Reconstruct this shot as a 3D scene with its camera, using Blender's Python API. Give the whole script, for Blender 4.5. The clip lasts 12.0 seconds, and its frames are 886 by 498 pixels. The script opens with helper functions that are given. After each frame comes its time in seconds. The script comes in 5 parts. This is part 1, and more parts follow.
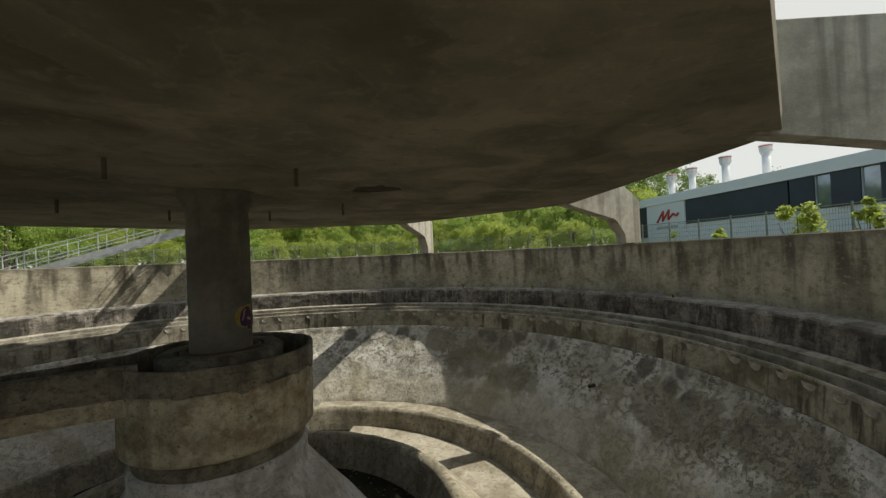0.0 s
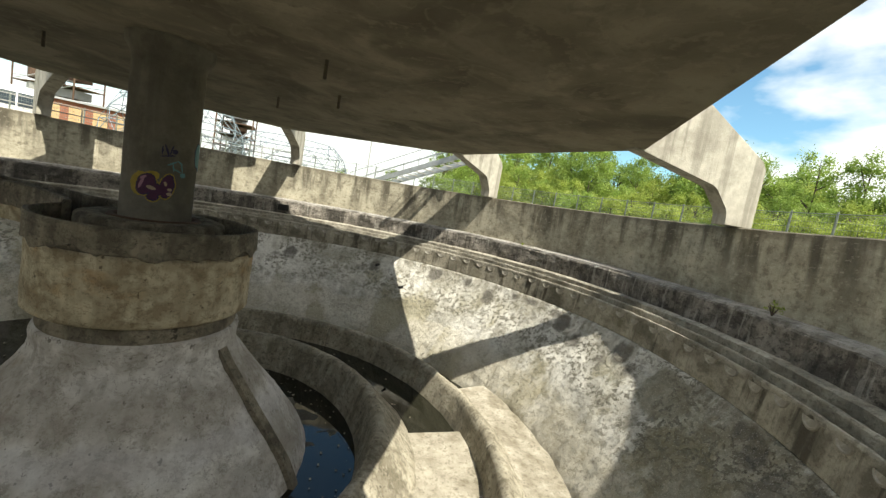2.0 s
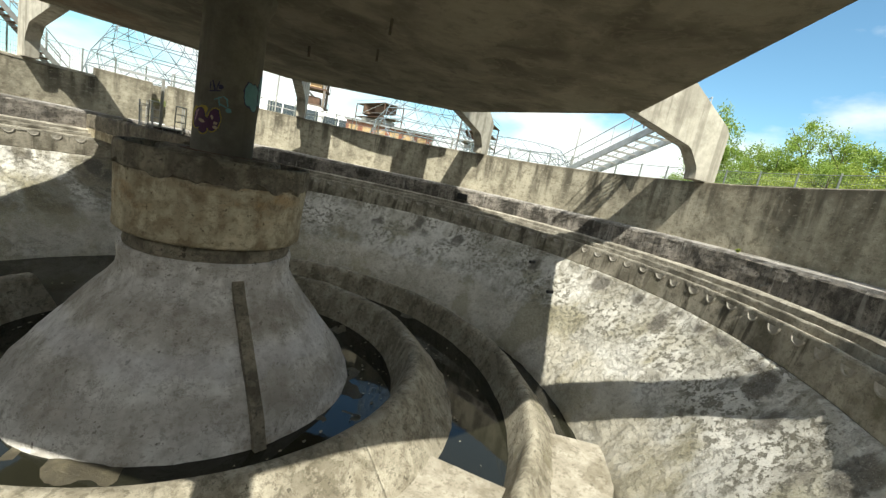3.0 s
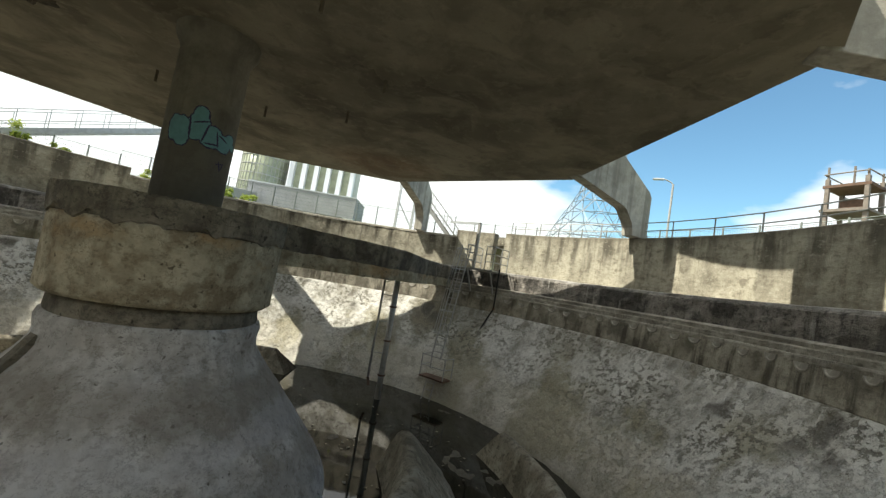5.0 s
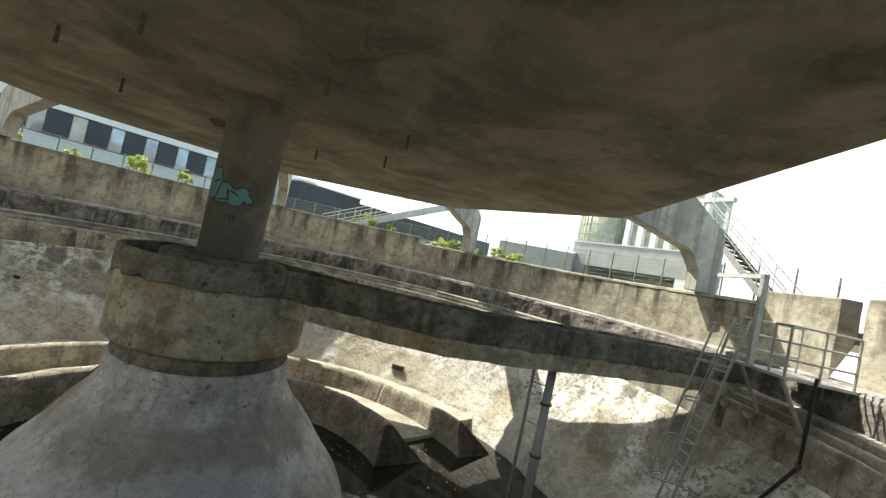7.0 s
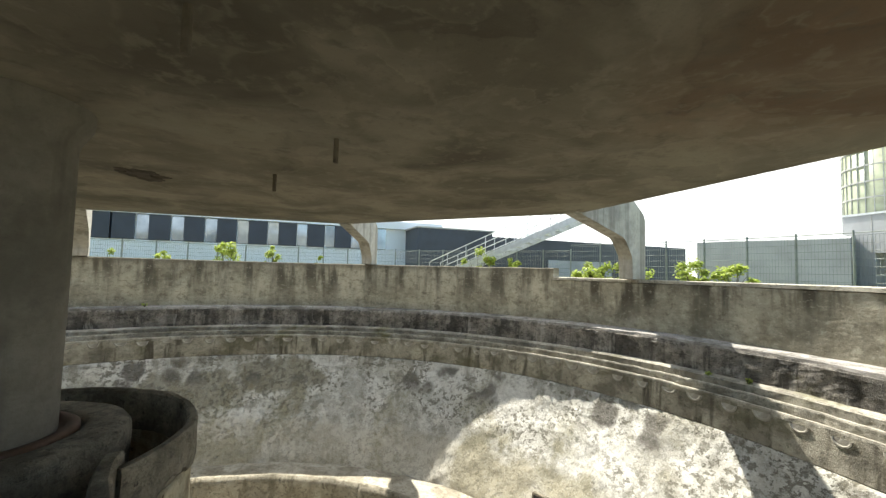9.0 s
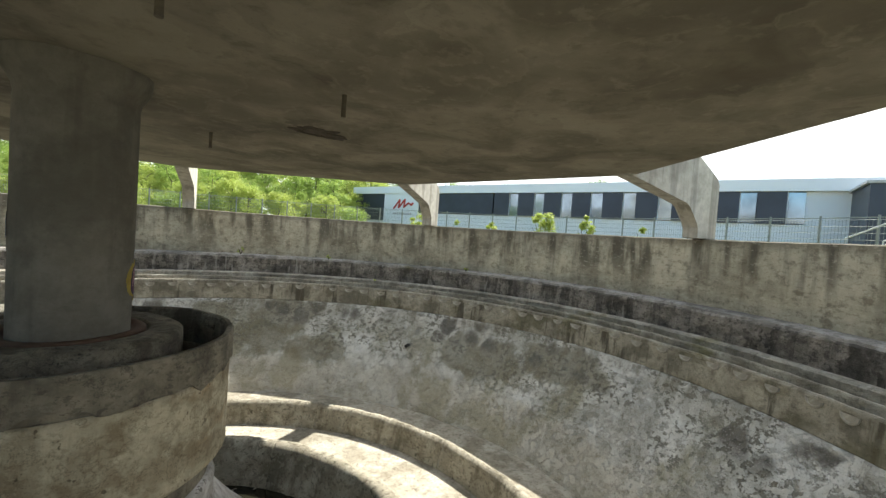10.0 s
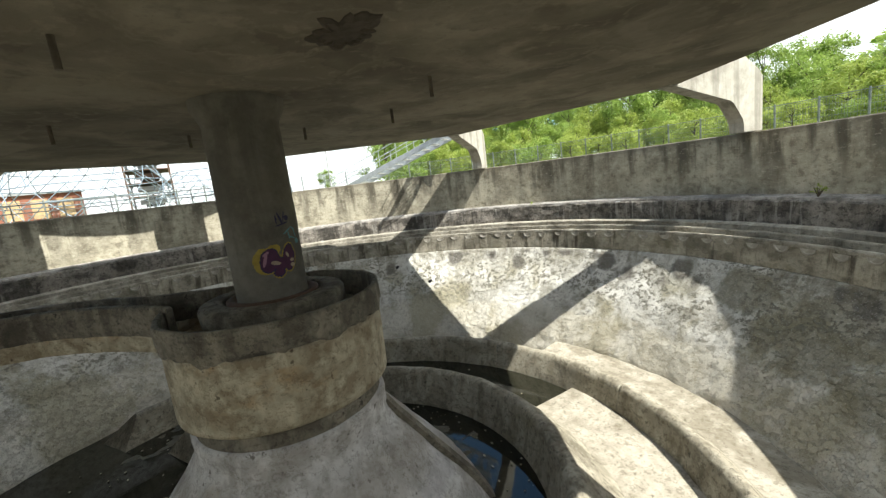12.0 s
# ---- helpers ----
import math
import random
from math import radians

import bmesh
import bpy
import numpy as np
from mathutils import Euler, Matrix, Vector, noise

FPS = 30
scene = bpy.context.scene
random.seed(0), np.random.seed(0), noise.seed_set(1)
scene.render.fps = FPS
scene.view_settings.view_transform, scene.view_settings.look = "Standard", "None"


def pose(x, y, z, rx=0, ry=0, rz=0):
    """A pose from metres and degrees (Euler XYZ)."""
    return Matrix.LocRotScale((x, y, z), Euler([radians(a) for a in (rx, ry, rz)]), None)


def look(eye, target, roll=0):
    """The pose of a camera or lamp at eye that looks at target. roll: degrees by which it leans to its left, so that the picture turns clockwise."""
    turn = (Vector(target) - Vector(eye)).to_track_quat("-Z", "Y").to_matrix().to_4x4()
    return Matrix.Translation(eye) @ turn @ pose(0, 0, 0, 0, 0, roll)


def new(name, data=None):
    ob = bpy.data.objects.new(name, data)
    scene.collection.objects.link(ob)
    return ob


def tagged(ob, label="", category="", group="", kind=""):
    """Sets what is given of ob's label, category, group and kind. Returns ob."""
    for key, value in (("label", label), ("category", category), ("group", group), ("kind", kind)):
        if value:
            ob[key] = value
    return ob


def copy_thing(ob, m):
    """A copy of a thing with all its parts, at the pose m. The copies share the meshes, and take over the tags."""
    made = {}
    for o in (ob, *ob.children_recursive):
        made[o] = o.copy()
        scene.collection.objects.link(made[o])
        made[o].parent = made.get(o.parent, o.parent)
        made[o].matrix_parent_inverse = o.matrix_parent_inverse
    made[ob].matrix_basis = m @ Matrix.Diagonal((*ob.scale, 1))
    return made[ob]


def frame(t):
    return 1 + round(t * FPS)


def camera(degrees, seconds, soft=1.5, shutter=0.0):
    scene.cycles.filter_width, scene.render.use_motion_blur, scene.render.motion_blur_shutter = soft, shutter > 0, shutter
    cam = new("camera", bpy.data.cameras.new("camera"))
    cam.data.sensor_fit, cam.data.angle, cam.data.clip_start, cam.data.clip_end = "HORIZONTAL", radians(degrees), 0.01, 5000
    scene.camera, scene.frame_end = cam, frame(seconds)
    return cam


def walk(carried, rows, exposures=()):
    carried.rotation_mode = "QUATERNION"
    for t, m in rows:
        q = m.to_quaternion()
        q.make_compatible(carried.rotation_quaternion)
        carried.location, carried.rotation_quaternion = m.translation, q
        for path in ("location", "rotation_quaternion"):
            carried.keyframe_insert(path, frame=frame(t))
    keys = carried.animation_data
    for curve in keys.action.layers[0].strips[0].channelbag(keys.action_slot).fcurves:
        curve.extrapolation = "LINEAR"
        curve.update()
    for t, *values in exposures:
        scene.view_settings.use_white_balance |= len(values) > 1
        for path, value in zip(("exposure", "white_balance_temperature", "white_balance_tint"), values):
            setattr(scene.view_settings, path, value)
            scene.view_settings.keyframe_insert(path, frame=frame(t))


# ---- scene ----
LENS = 94.87
cam = camera(LENS, 12.0, soft=1.35)


def aim(x, y, z, yaw, pitch, roll):
    """A camera pose from a place, a heading (to the left from +y), a pitch and a lean, in degrees."""
    a, p = radians(yaw), radians(pitch)
    eye = Vector((x, y, z))
    return look(eye, eye + Vector((-math.sin(a) * math.cos(p), math.cos(a) * math.cos(p), math.sin(p))), roll)


# seconds, x, y, z, heading, pitch, lean
PATH = (
    (0.0, 7.198, -8.445, -0.192, 11.61, 0.98, -2.40),
    (0.5, 8.268, -6.214, -0.295, 17.28, -0.84, -1.89),
    (1.0, 9.226, -3.104, -0.860, 30.41, -0.11, 0.42),
    (1.5, 10.369, -0.010, -0.802, 51.55, -2.62, 1.64),
    (2.0, 10.298, 3.504, -0.802, 73.18, -6.02, 10.01),
    (2.5, 9.261, 6.877, -0.974, 94.14, -9.28, 10.48),
    (2.7, 8.570, 7.928, -1.244, 100.83, -10.14, 11.40),
    (4.3, -1.653, 9.978, -2.313, 158.06, -1.05, 5.82),
    (4.5, -3.049, 9.447, -2.481, 164.48, 0.06, 4.24),
    (5.0, -6.593, 7.693, -2.762, 187.78, 4.21, 9.58),
    (5.5, -9.196, 5.334, -2.619, 210.25, 5.74, 12.80),
    (6.0, -10.546, 3.200, -2.549, 225.92, 7.59, 11.07),
    (6.5, -10.987, 1.264, -2.349, 237.01, 5.08, 12.33),
    (6.7, -11.001, 0.550, -1.884, 242.52, 2.95, 14.83),
    (8.5, -6.405, -3.225, -0.293, 252.83, 3.17, -3.29),
    (9.0, -4.442, -4.928, -0.250, 269.85, 3.20, 1.44),
    (9.5, -1.895, -6.782, -0.481, 297.95, 1.82, 2.89),
    (10.0, 1.186, -7.630, -0.441, 326.72, -1.86, 4.01),
    (10.5, 4.081, -7.411, -0.277, 349.20, -5.26, 1.42),
    (11.0, 6.938, -5.961, -0.215, 377.94, -9.02, 1.66),
    (11.5, 8.126, -3.375, -0.462, 406.38, -9.52, -1.08),
    (12.0, 8.647, -0.578, -0.340, 422.61, -9.55, -6.89),
)

# seconds, stops, kelvin, tint: the clip's own brightness drifts
EXPOSURES = [(t, ev, kelvin, tint) for t, ev, kelvin, tint in ((0.0, -0.14, 7050, 6), (0.5, 0.22, 7100, 6), (1.0, 0.52, 7250, 6), (1.5, 0.74, 7250, 6), (2.5, 0.65, 6700, 4), (4.5, 0.62, 6800, 5), (5.5, 0.74, 6800, 5), (6.5, 1.02, 6850, 6), (8.5, 1.39, 6700, 6), (9.5, 1.22, 6650, 7), (10.5, 1.19, 6450, 7), (11.5, 1.05, 6450, 7), (12.0, 0.95, 6450, 6))]
walk(cam, [(t, aim(*row)) for t, *row in PATH], EXPOSURES)

# ---- world and light ----
SUN_AZ, SUN_EL = 23.0, 54.0
world = bpy.data.worlds.new("sky")
scene.world = world
world.use_nodes = True
nt = world.node_tree
sky = nt.nodes.new("ShaderNodeTexSky")
sky.sky_type, sky.sun_disc = "NISHITA", False
sky.air_density, sky.dust_density, sky.ozone_density = 1.0, 0.2, 3.0
sky.sun_elevation, sky.sun_rotation = radians(SUN_EL), radians(90 - SUN_AZ)
# thin bright cloud, closing towards the horizon
way = nt.nodes.new("ShaderNodeTexCoord")
flat = nt.nodes.new("ShaderNodeMapping")
flat.inputs["Scale"].default_value = (1.6, 1.6, 3.6)
puffs = nt.nodes.new("ShaderNodeTexNoise")
puffs.inputs["Scale"].default_value, puffs.inputs["Detail"].default_value = 1.5, 7.0
split = nt.nodes.new("ShaderNodeSeparateXYZ")
low = nt.nodes.new("ShaderNodeMapRange")
total = nt.nodes.new("ShaderNodeMath")
cover = nt.nodes.new("ShaderNodeMapRange")
veil = nt.nodes.new("ShaderNodeMix")
veil.data_type = "RGBA"
for sock, v in zip(low.inputs[1:5], (0.0, 0.34, 0.34, 0.0)):
    sock.default_value = v
for sock, v in zip(cover.inputs[1:5], (0.51, 0.63, 0.0, 0.92)):
    sock.default_value = v
clear = nt.nodes.new("ShaderNodeMix")
clear.data_type, clear.blend_type = "RGBA", "MULTIPLY"
clear.inputs[0].default_value, clear.inputs[7].default_value = 1.0, (0.92, 1.16, 1.12, 1)
veil.inputs[7].default_value = (7.2, 7.3, 7.5, 1)
# the cloud is closed on the sun's side and opens to blue on the other
facing, haze, both = nt.nodes.new("ShaderNodeVectorMath"), nt.nodes.new("ShaderNodeMapRange"), nt.nodes.new("ShaderNodeMath")
facing.operation = "DOT_PRODUCT"
facing.inputs[1].default_value = (math.cos(radians(16)), math.sin(radians(16)), 0.0)
for sock, v in zip(haze.inputs[1:5], (-0.5, 0.0, -0.14, 0.25)):
    sock.default_value = v
for a, b in ((way.outputs["Generated"], facing.inputs[0]), (facing.outputs["Value"], haze.inputs[0]), (haze.outputs[0], both.inputs[0]), (low.outputs[0], both.inputs[1])):
    nt.links.new(a, b)
for a, b in ((way.outputs["Generated"], flat.inputs[0]), (flat.outputs[0], puffs.inputs["Vector"]), (way.outputs["Generated"], split.inputs[0]), (split.outputs[2], low.inputs[0]), (puffs.outputs[0], total.inputs[0]), (both.outputs[0], total.inputs[1]), (total.outputs[0], cover.inputs[0]), (cover.outputs[0], veil.inputs[0]), (sky.outputs[0], clear.inputs[6]), (clear.outputs[2], veil.inputs[6]), (veil.outputs[2], nt.nodes["Background"].inputs[0])):
    nt.links.new(a, b)
nt.nodes["Background"].inputs[1].default_value = 0.12
sun = new("sun", bpy.data.lights.new("sun", "SUN"))
sun.data.energy, sun.data.angle, sun.data.color = 5.0, radians(0.5), (1.0, 0.95, 0.87)
SUN_WAY = Vector((math.cos(radians(SUN_AZ)) * math.cos(radians(SUN_EL)), math.sin(radians(SUN_AZ)) * math.cos(radians(SUN_EL)), math.sin(radians(SUN_EL))))
sun.matrix_world = look(SUN_WAY * 60, (0, 0, 0))


# ---- materials ----
def base_nodes(name, rough=0.9, metal=0.0):
    m = bpy.data.materials.new(name)
    m.use_nodes = True
    t = m.node_tree
    b = t.nodes["Principled BSDF"]
    b.inputs["Roughness"].default_value, b.inputs["Metallic"].default_value = rough, metal
    return m, t, b


def noise_node(t, scale, detail=6.0, stretch=None, rough=0.6):
    co = t.nodes.new("ShaderNodeTexCoord")
    src = co.outputs["Object"]
    if stretch:
        mp = t.nodes.new("ShaderNodeMapping")
        mp.inputs["Scale"].default_value = stretch
        t.links.new(src, mp.inputs[0])
        src = mp.outputs[0]
    n = t.nodes.new("ShaderNodeTexNoise")
    n.inputs["Scale"].default_value, n.inputs["Detail"].default_value, n.inputs["Roughness"].default_value = scale, detail, rough
    t.links.new(src, n.inputs["Vector"])
    return n.outputs["Fac"]


def ramp(t, fac, lo, hi, a=0.0, b=1.0):
    r = t.nodes.new("ShaderNodeMapRange")
    r.interpolation_type = "SMOOTHSTEP"
    for i, v in enumerate((lo, hi, a, b)):
        r.inputs[i + 1].default_value = v
    t.links.new(fac, r.inputs[0])
    return r.outputs[0]


def blend(t, fac, a, b, kind="MIX"):
    x = t.nodes.new("ShaderNodeMix")
    x.data_type, x.blend_type = "RGBA", kind
    if isinstance(fac, float):
        x.inputs[0].default_value = fac
    else:
        t.links.new(fac, x.inputs[0])
    for sock, v in ((x.inputs[6], a), (x.inputs[7], b)):
        if isinstance(v, tuple):
            sock.default_value = (*v, 1)
        else:
            t.links.new(v, sock)
    return x.outputs[2]


def concrete(name, light, dark, stain, patch=0.5, streak=0.5, bump=0.02, pit=0.5, patch_scale=0.35, rough=0.92, moss=None, moss_at=(0.58, 0.72), speck=0.0, chip=0.0, lime=0.0, rings=()):
    """Weathered concrete: broad blotches, run-off streaks, grain and pits."""
    m, t, b = base_nodes(name, rough)
    fine = noise_node(t, 2.6, 10.0, rough=0.68)
    col = blend(t, ramp(t, fine, 0.34, 0.66), dark, light)
    broad = noise_node(t, patch_scale, 7.0, rough=0.62)
    col = blend(t, ramp(t, broad, 0.47, 0.60, 0.0, patch), col, stain)
    if streak:
        runs = noise_node(t, 1.0, 5.0, (2.6, 2.6, 0.16))
        col = blend(t, ramp(t, runs, 0.50, 0.64, 0.0, streak), col, stain)
        pale = noise_node(t, 1.0, 4.0, (4.2, 4.2, 0.3))
        col = blend(t, ramp(t, pale, 0.60, 0.74, 0.0, streak * 0.5), col, light)
    if moss:
        patchy = noise_node(t, 0.5, 8.0, (1.0, 1.0, 1.7))
        col = blend(t, ramp(t, patchy, *moss_at, 0.0, 0.75), col, moss)
    if speck:
        chips = noise_node(t, 7.0, 9.0, (1.0, 1.0, 1.5), 0.72)
        col = blend(t, ramp(t, chips, 0.535, 0.575, 0.0, speck * 0.8), col, tuple(c * 0.8 for c in stain))
        scale = noise_node(t, 1.4, 8.0, rough=0.7)
        col = blend(t, ramp(t, scale, 0.54, 0.58, 0.0, speck * 0.55), col, light)
        col = blend(t, ramp(t, scale, 0.44, 0.40, 0.0, speck * 0.5), col, dark)
    if chip:
        holes = noise_node(t, 6.5, 7.0, rough=0.6)
        col = blend(t, ramp(t, holes, 0.645, 0.665, 0.0, chip), col, tuple(c * 0.45 for c in stain))
        cracks = noise_node(t, 0.9, 9.0, rough=0.7)
        line_ = sum_node(t, ramp(t, cracks, 0.492, 0.5), ramp(t, cracks, 0.508, 0.5), "MULTIPLY")
        col = blend(t, sum_node(t, line_, chip * 0.7, "MULTIPLY"), col, tuple(c * 0.5 for c in stain))
    if lime:
        drips = noise_node(t, 1.0, 4.0, (6.0, 6.0, 0.5))
        here = noise_node(t, 0.6, 4.0)
        col = blend(t, sum_node(t, ramp(t, drips, 0.55, 0.62, 0.0, lime), ramp(t, here, 0.46, 0.56), "MULTIPLY"), col, (0.62, 0.60, 0.55))
    if rings:
        co = t.nodes.new("ShaderNodeTexCoord")
        sp = t.nodes.new("ShaderNodeSeparateXYZ")
        t.links.new(co.outputs["Object"], sp.inputs[0])
        wavy = sum_node(t, sp.outputs[2], sum_node(t, noise_node(t, 0.8, 6.0, rough=0.65), 1.1, "MULTIPLY"))
        for zc, half, tone, much in rings:
            belt = sum_node(t, ramp(t, wavy, zc + 0.55 - half, zc + 0.55 - half * 0.4), ramp(t, wavy, zc + 0.55 + half, zc + 0.55 + half * 0.4), "MULTIPLY")
            col = blend(t, sum_node(t, belt, much, "MULTIPLY"), col, tone)
    grain = noise_node(t, 24.0, 5.0, rough=0.7)
    col = blend(t, ramp(t, grain, 0.60, 0.74, 0.0, pit), col, tuple(c * 0.35 for c in stain))
    t.links.new(col, b.inputs["Base Color"])
    bp = t.nodes.new("ShaderNodeBump")
    bp.inputs["Strength"].default_value, bp.inputs["Distance"].default_value = 0.8, bump
    mixed = t.nodes.new("ShaderNodeMath")
    mixed.operation = "ADD"
    t.links.new(fine, mixed.inputs[0])
    t.links.new(ramp(t, grain, 0.3, 0.7, 0.0, 0.35), mixed.inputs[1])
    t.links.new(mixed.outputs[0], bp.inputs["Height"])
    t.links.new(bp.outputs[0], b.inputs["Normal"])
    return m


def arc_node(t, radius):
    """Coordinates unrolled round the z axis: metres along the arc, and height."""
    co = t.nodes.new("ShaderNodeTexCoord")
    sp = t.nodes.new("ShaderNodeSeparateXYZ")
    t.links.new(co.outputs["Object"], sp.inputs[0])
    at = sum_node(t, sp.outputs[1], sp.outputs[0], "ARCTAN2")
    return sum_node(t, at, radius, "MULTIPLY"), sp.outputs[2], sp


def sum_node(t, a, b, kind="ADD"):
    m = t.nodes.new("ShaderNodeMath")
    m.operation = kind
    for sock, v in zip(m.inputs, (a, b)):
        if isinstance(v, (int, float)):
            sock.default_value = v
        else:
            t.links.new(v, sock)
    return m.outputs[0]


def noise_at(t, x, y, scale, detail=5.0, rough=0.6, warp=0.0):
    c = t.nodes.new("ShaderNodeCombineXYZ")
    t.links.new(x, c.inputs[0])
    t.links.new(y, c.inputs[1])
    n = t.nodes.new("ShaderNodeTexNoise")
    for k, v in (("Scale", scale), ("Detail", detail), ("Roughness", rough), ("Distortion", warp)):
        n.inputs[k].default_value = v
    t.links.new(c.outputs[0], n.inputs["Vector"])
    return n.outputs["Fac"]


def bump_node(t, b, height, dist, strength=0.8):
    bp = t.nodes.new("ShaderNodeBump")
    bp.inputs["Strength"].default_value, bp.inputs["Distance"].default_value = strength, dist
    t.links.new(height, bp.inputs["Height"])
    t.links.new(bp.outputs[0], b.inputs["Normal"])


def bowl_material(name):
    """Sprayed concrete: pale skin spalled in chips, damp smudges under the band, olive film lower down."""
    m, t, b = base_nodes(name, 0.93)
    u, z, sp = arc_node(t, 12.0)
    broad = noise_node(t, 0.45, 8.0, rough=0.62)
    col = blend(t, ramp(t, broad, 0.42, 0.58), (0.45, 0.435, 0.385), (0.68, 0.665, 0.62))
    mid = noise_node(t, 1.7, 9.0, rough=0.7)
    col = blend(t, ramp(t, mid, 0.50, 0.62, 0.0, 0.6), col, (0.72, 0.71, 0.66))
    col = blend(t, ramp(t, mid, 0.47, 0.38, 0.0, 0.65), col, (0.25, 0.235, 0.19))
    # olive film in the lower half
    film = noise_at(t, u, z, 0.38, 7.0, 0.6)
    film = sum_node(t, ramp(t, film, 0.50, 0.60), ramp(t, z, -4.0, -5.2, 0.15, 0.75), "MULTIPLY")
    col = blend(t, film, col, (0.27, 0.245, 0.15))
    # olive-brown algae in a few broad patches
    edge = noise_at(t, u, z, 0.8, 8.0, 0.62)
    for az, zc, w, h in ((64, -4.45, 1.7, 0.75), (78, -4.5, 1.0, 0.6), (21, -4.95, 2.6, 0.7), (7, -4.6, 2.0, 0.6), (56, -5.7, 1.5, 0.6), (69, -5.3, 1.35, 0.75), (-108, -4.4, 1.3, 1.1), (-100, -5.6, 1.0, 0.8)):
        du = sum_node(t, sum_node(t, u, -radians(az) * 12.0), 1 / w, "MULTIPLY")
        dz = sum_node(t, sum_node(t, z, -zc), 1 / h, "MULTIPLY")
        d = sum_node(t, sum_node(t, sum_node(t, du, du, "MULTIPLY"), sum_node(t, dz, dz, "MULTIPLY")), sum_node(t, edge, 3.4, "MULTIPLY"))
        col = blend(t, ramp(t, d, 2.75, 2.2, 0.0, 0.72), col, (0.20, 0.18, 0.115))
    # a smoother warm-toned skirt of render round the foot
    skirt = sum_node(t, z, sum_node(t, edge, 1.6, "MULTIPLY"))
    col = blend(t, ramp(t, skirt, -5.05, -5.4, 0.0, 0.42), col, (0.52, 0.475, 0.37))
    # chips where the skin has come away, in swarms
    chips = noise_node(t, 5.5, 10.0, (1.0, 1.0, 1.3), 0.72)
    swarm = noise_node(t, 0.55, 4.0, (1.0, 1.0, 1.2), 0.6)
    flake = sum_node(t, sum_node(t, ramp(t, chips, 0.512, 0.54), ramp(t, swarm, 0.40, 0.56, 0.16, 0.9), "MULTIPLY"), ramp(t, z, -6.1, -5.2, 0.3, 1.0), "MULTIPLY")
    col = blend(t, flake, col, (0.17, 0.16, 0.125))
    # damp smudges hanging below the band
    drift = noise_at(t, u, z, 1.3, 5.0, 0.65)
    c = t.nodes.new("ShaderNodeCombineXYZ")
    t.links.new(sum_node(t, sum_node(t, u, 1.05, "MULTIPLY"), sum_node(t, drift, 0.7, "MULTIPLY")), c.inputs[0])
    t.links.new(sum_node(t, z, sum_node(t, drift, 0.7, "MULTIPLY")), c.inputs[1])
    cells = t.nodes.new("ShaderNodeTexVoronoi")
    cells.inputs["Scale"].default_value = 1.0
    t.links.new(c.outputs[0], cells.inputs["Vector"])
    belt = sum_node(t, ramp(t, z, -5.0, -4.55), ramp(t, z, -3.85, -4.05), "MULTIPLY")
    some = noise_at(t, u, sp.outputs[0], 0.21, 2.0)
    spot = sum_node(t, sum_node(t, ramp(t, cells.outputs["Distance"], 0.44, 0.28), belt, "MULTIPLY"), ramp(t, some, 0.36, 0.5, 0.15, 0.9), "MULTIPLY")
    col = blend(t, spot, col, (0.125, 0.115, 0.10))
    # run-off from the band
    runs = noise_at(t, sum_node(t, u, 2.4, "MULTIPLY"), sum_node(t, z, 0.35, "MULTIPLY"), 1.0, 4.0)
    runs = sum_node(t, ramp(t, runs, 0.47, 0.61, 0.0, 0.75), ramp(t, z, -4.75, -3.65), "MULTIPLY")
    col = blend(t, runs, col, (0.20, 0.18, 0.13))
    grain = noise_node(t, 26.0, 4.0, rough=0.7)
    col = blend(t, ramp(t, grain, 0.56, 0.70, 0.0, 0.7), col, (0.12, 0.11, 0.085))
    col = blend(t, ramp(t, grain, 0.44, 0.32, 0.0, 0.35), col, (0.78, 0.76, 0.70))
    t.links.new(col, b.inputs["Base Color"])
    bump_node(t, b, sum_node(t, sum_node(t, sum_node(t, mid, ramp(t, chips, 0.50, 0.57, 0.0, -0.30)), sum_node(t, grain, 0.3, "MULTIPLY")), 0.0), 0.07, 0.9)
    return m


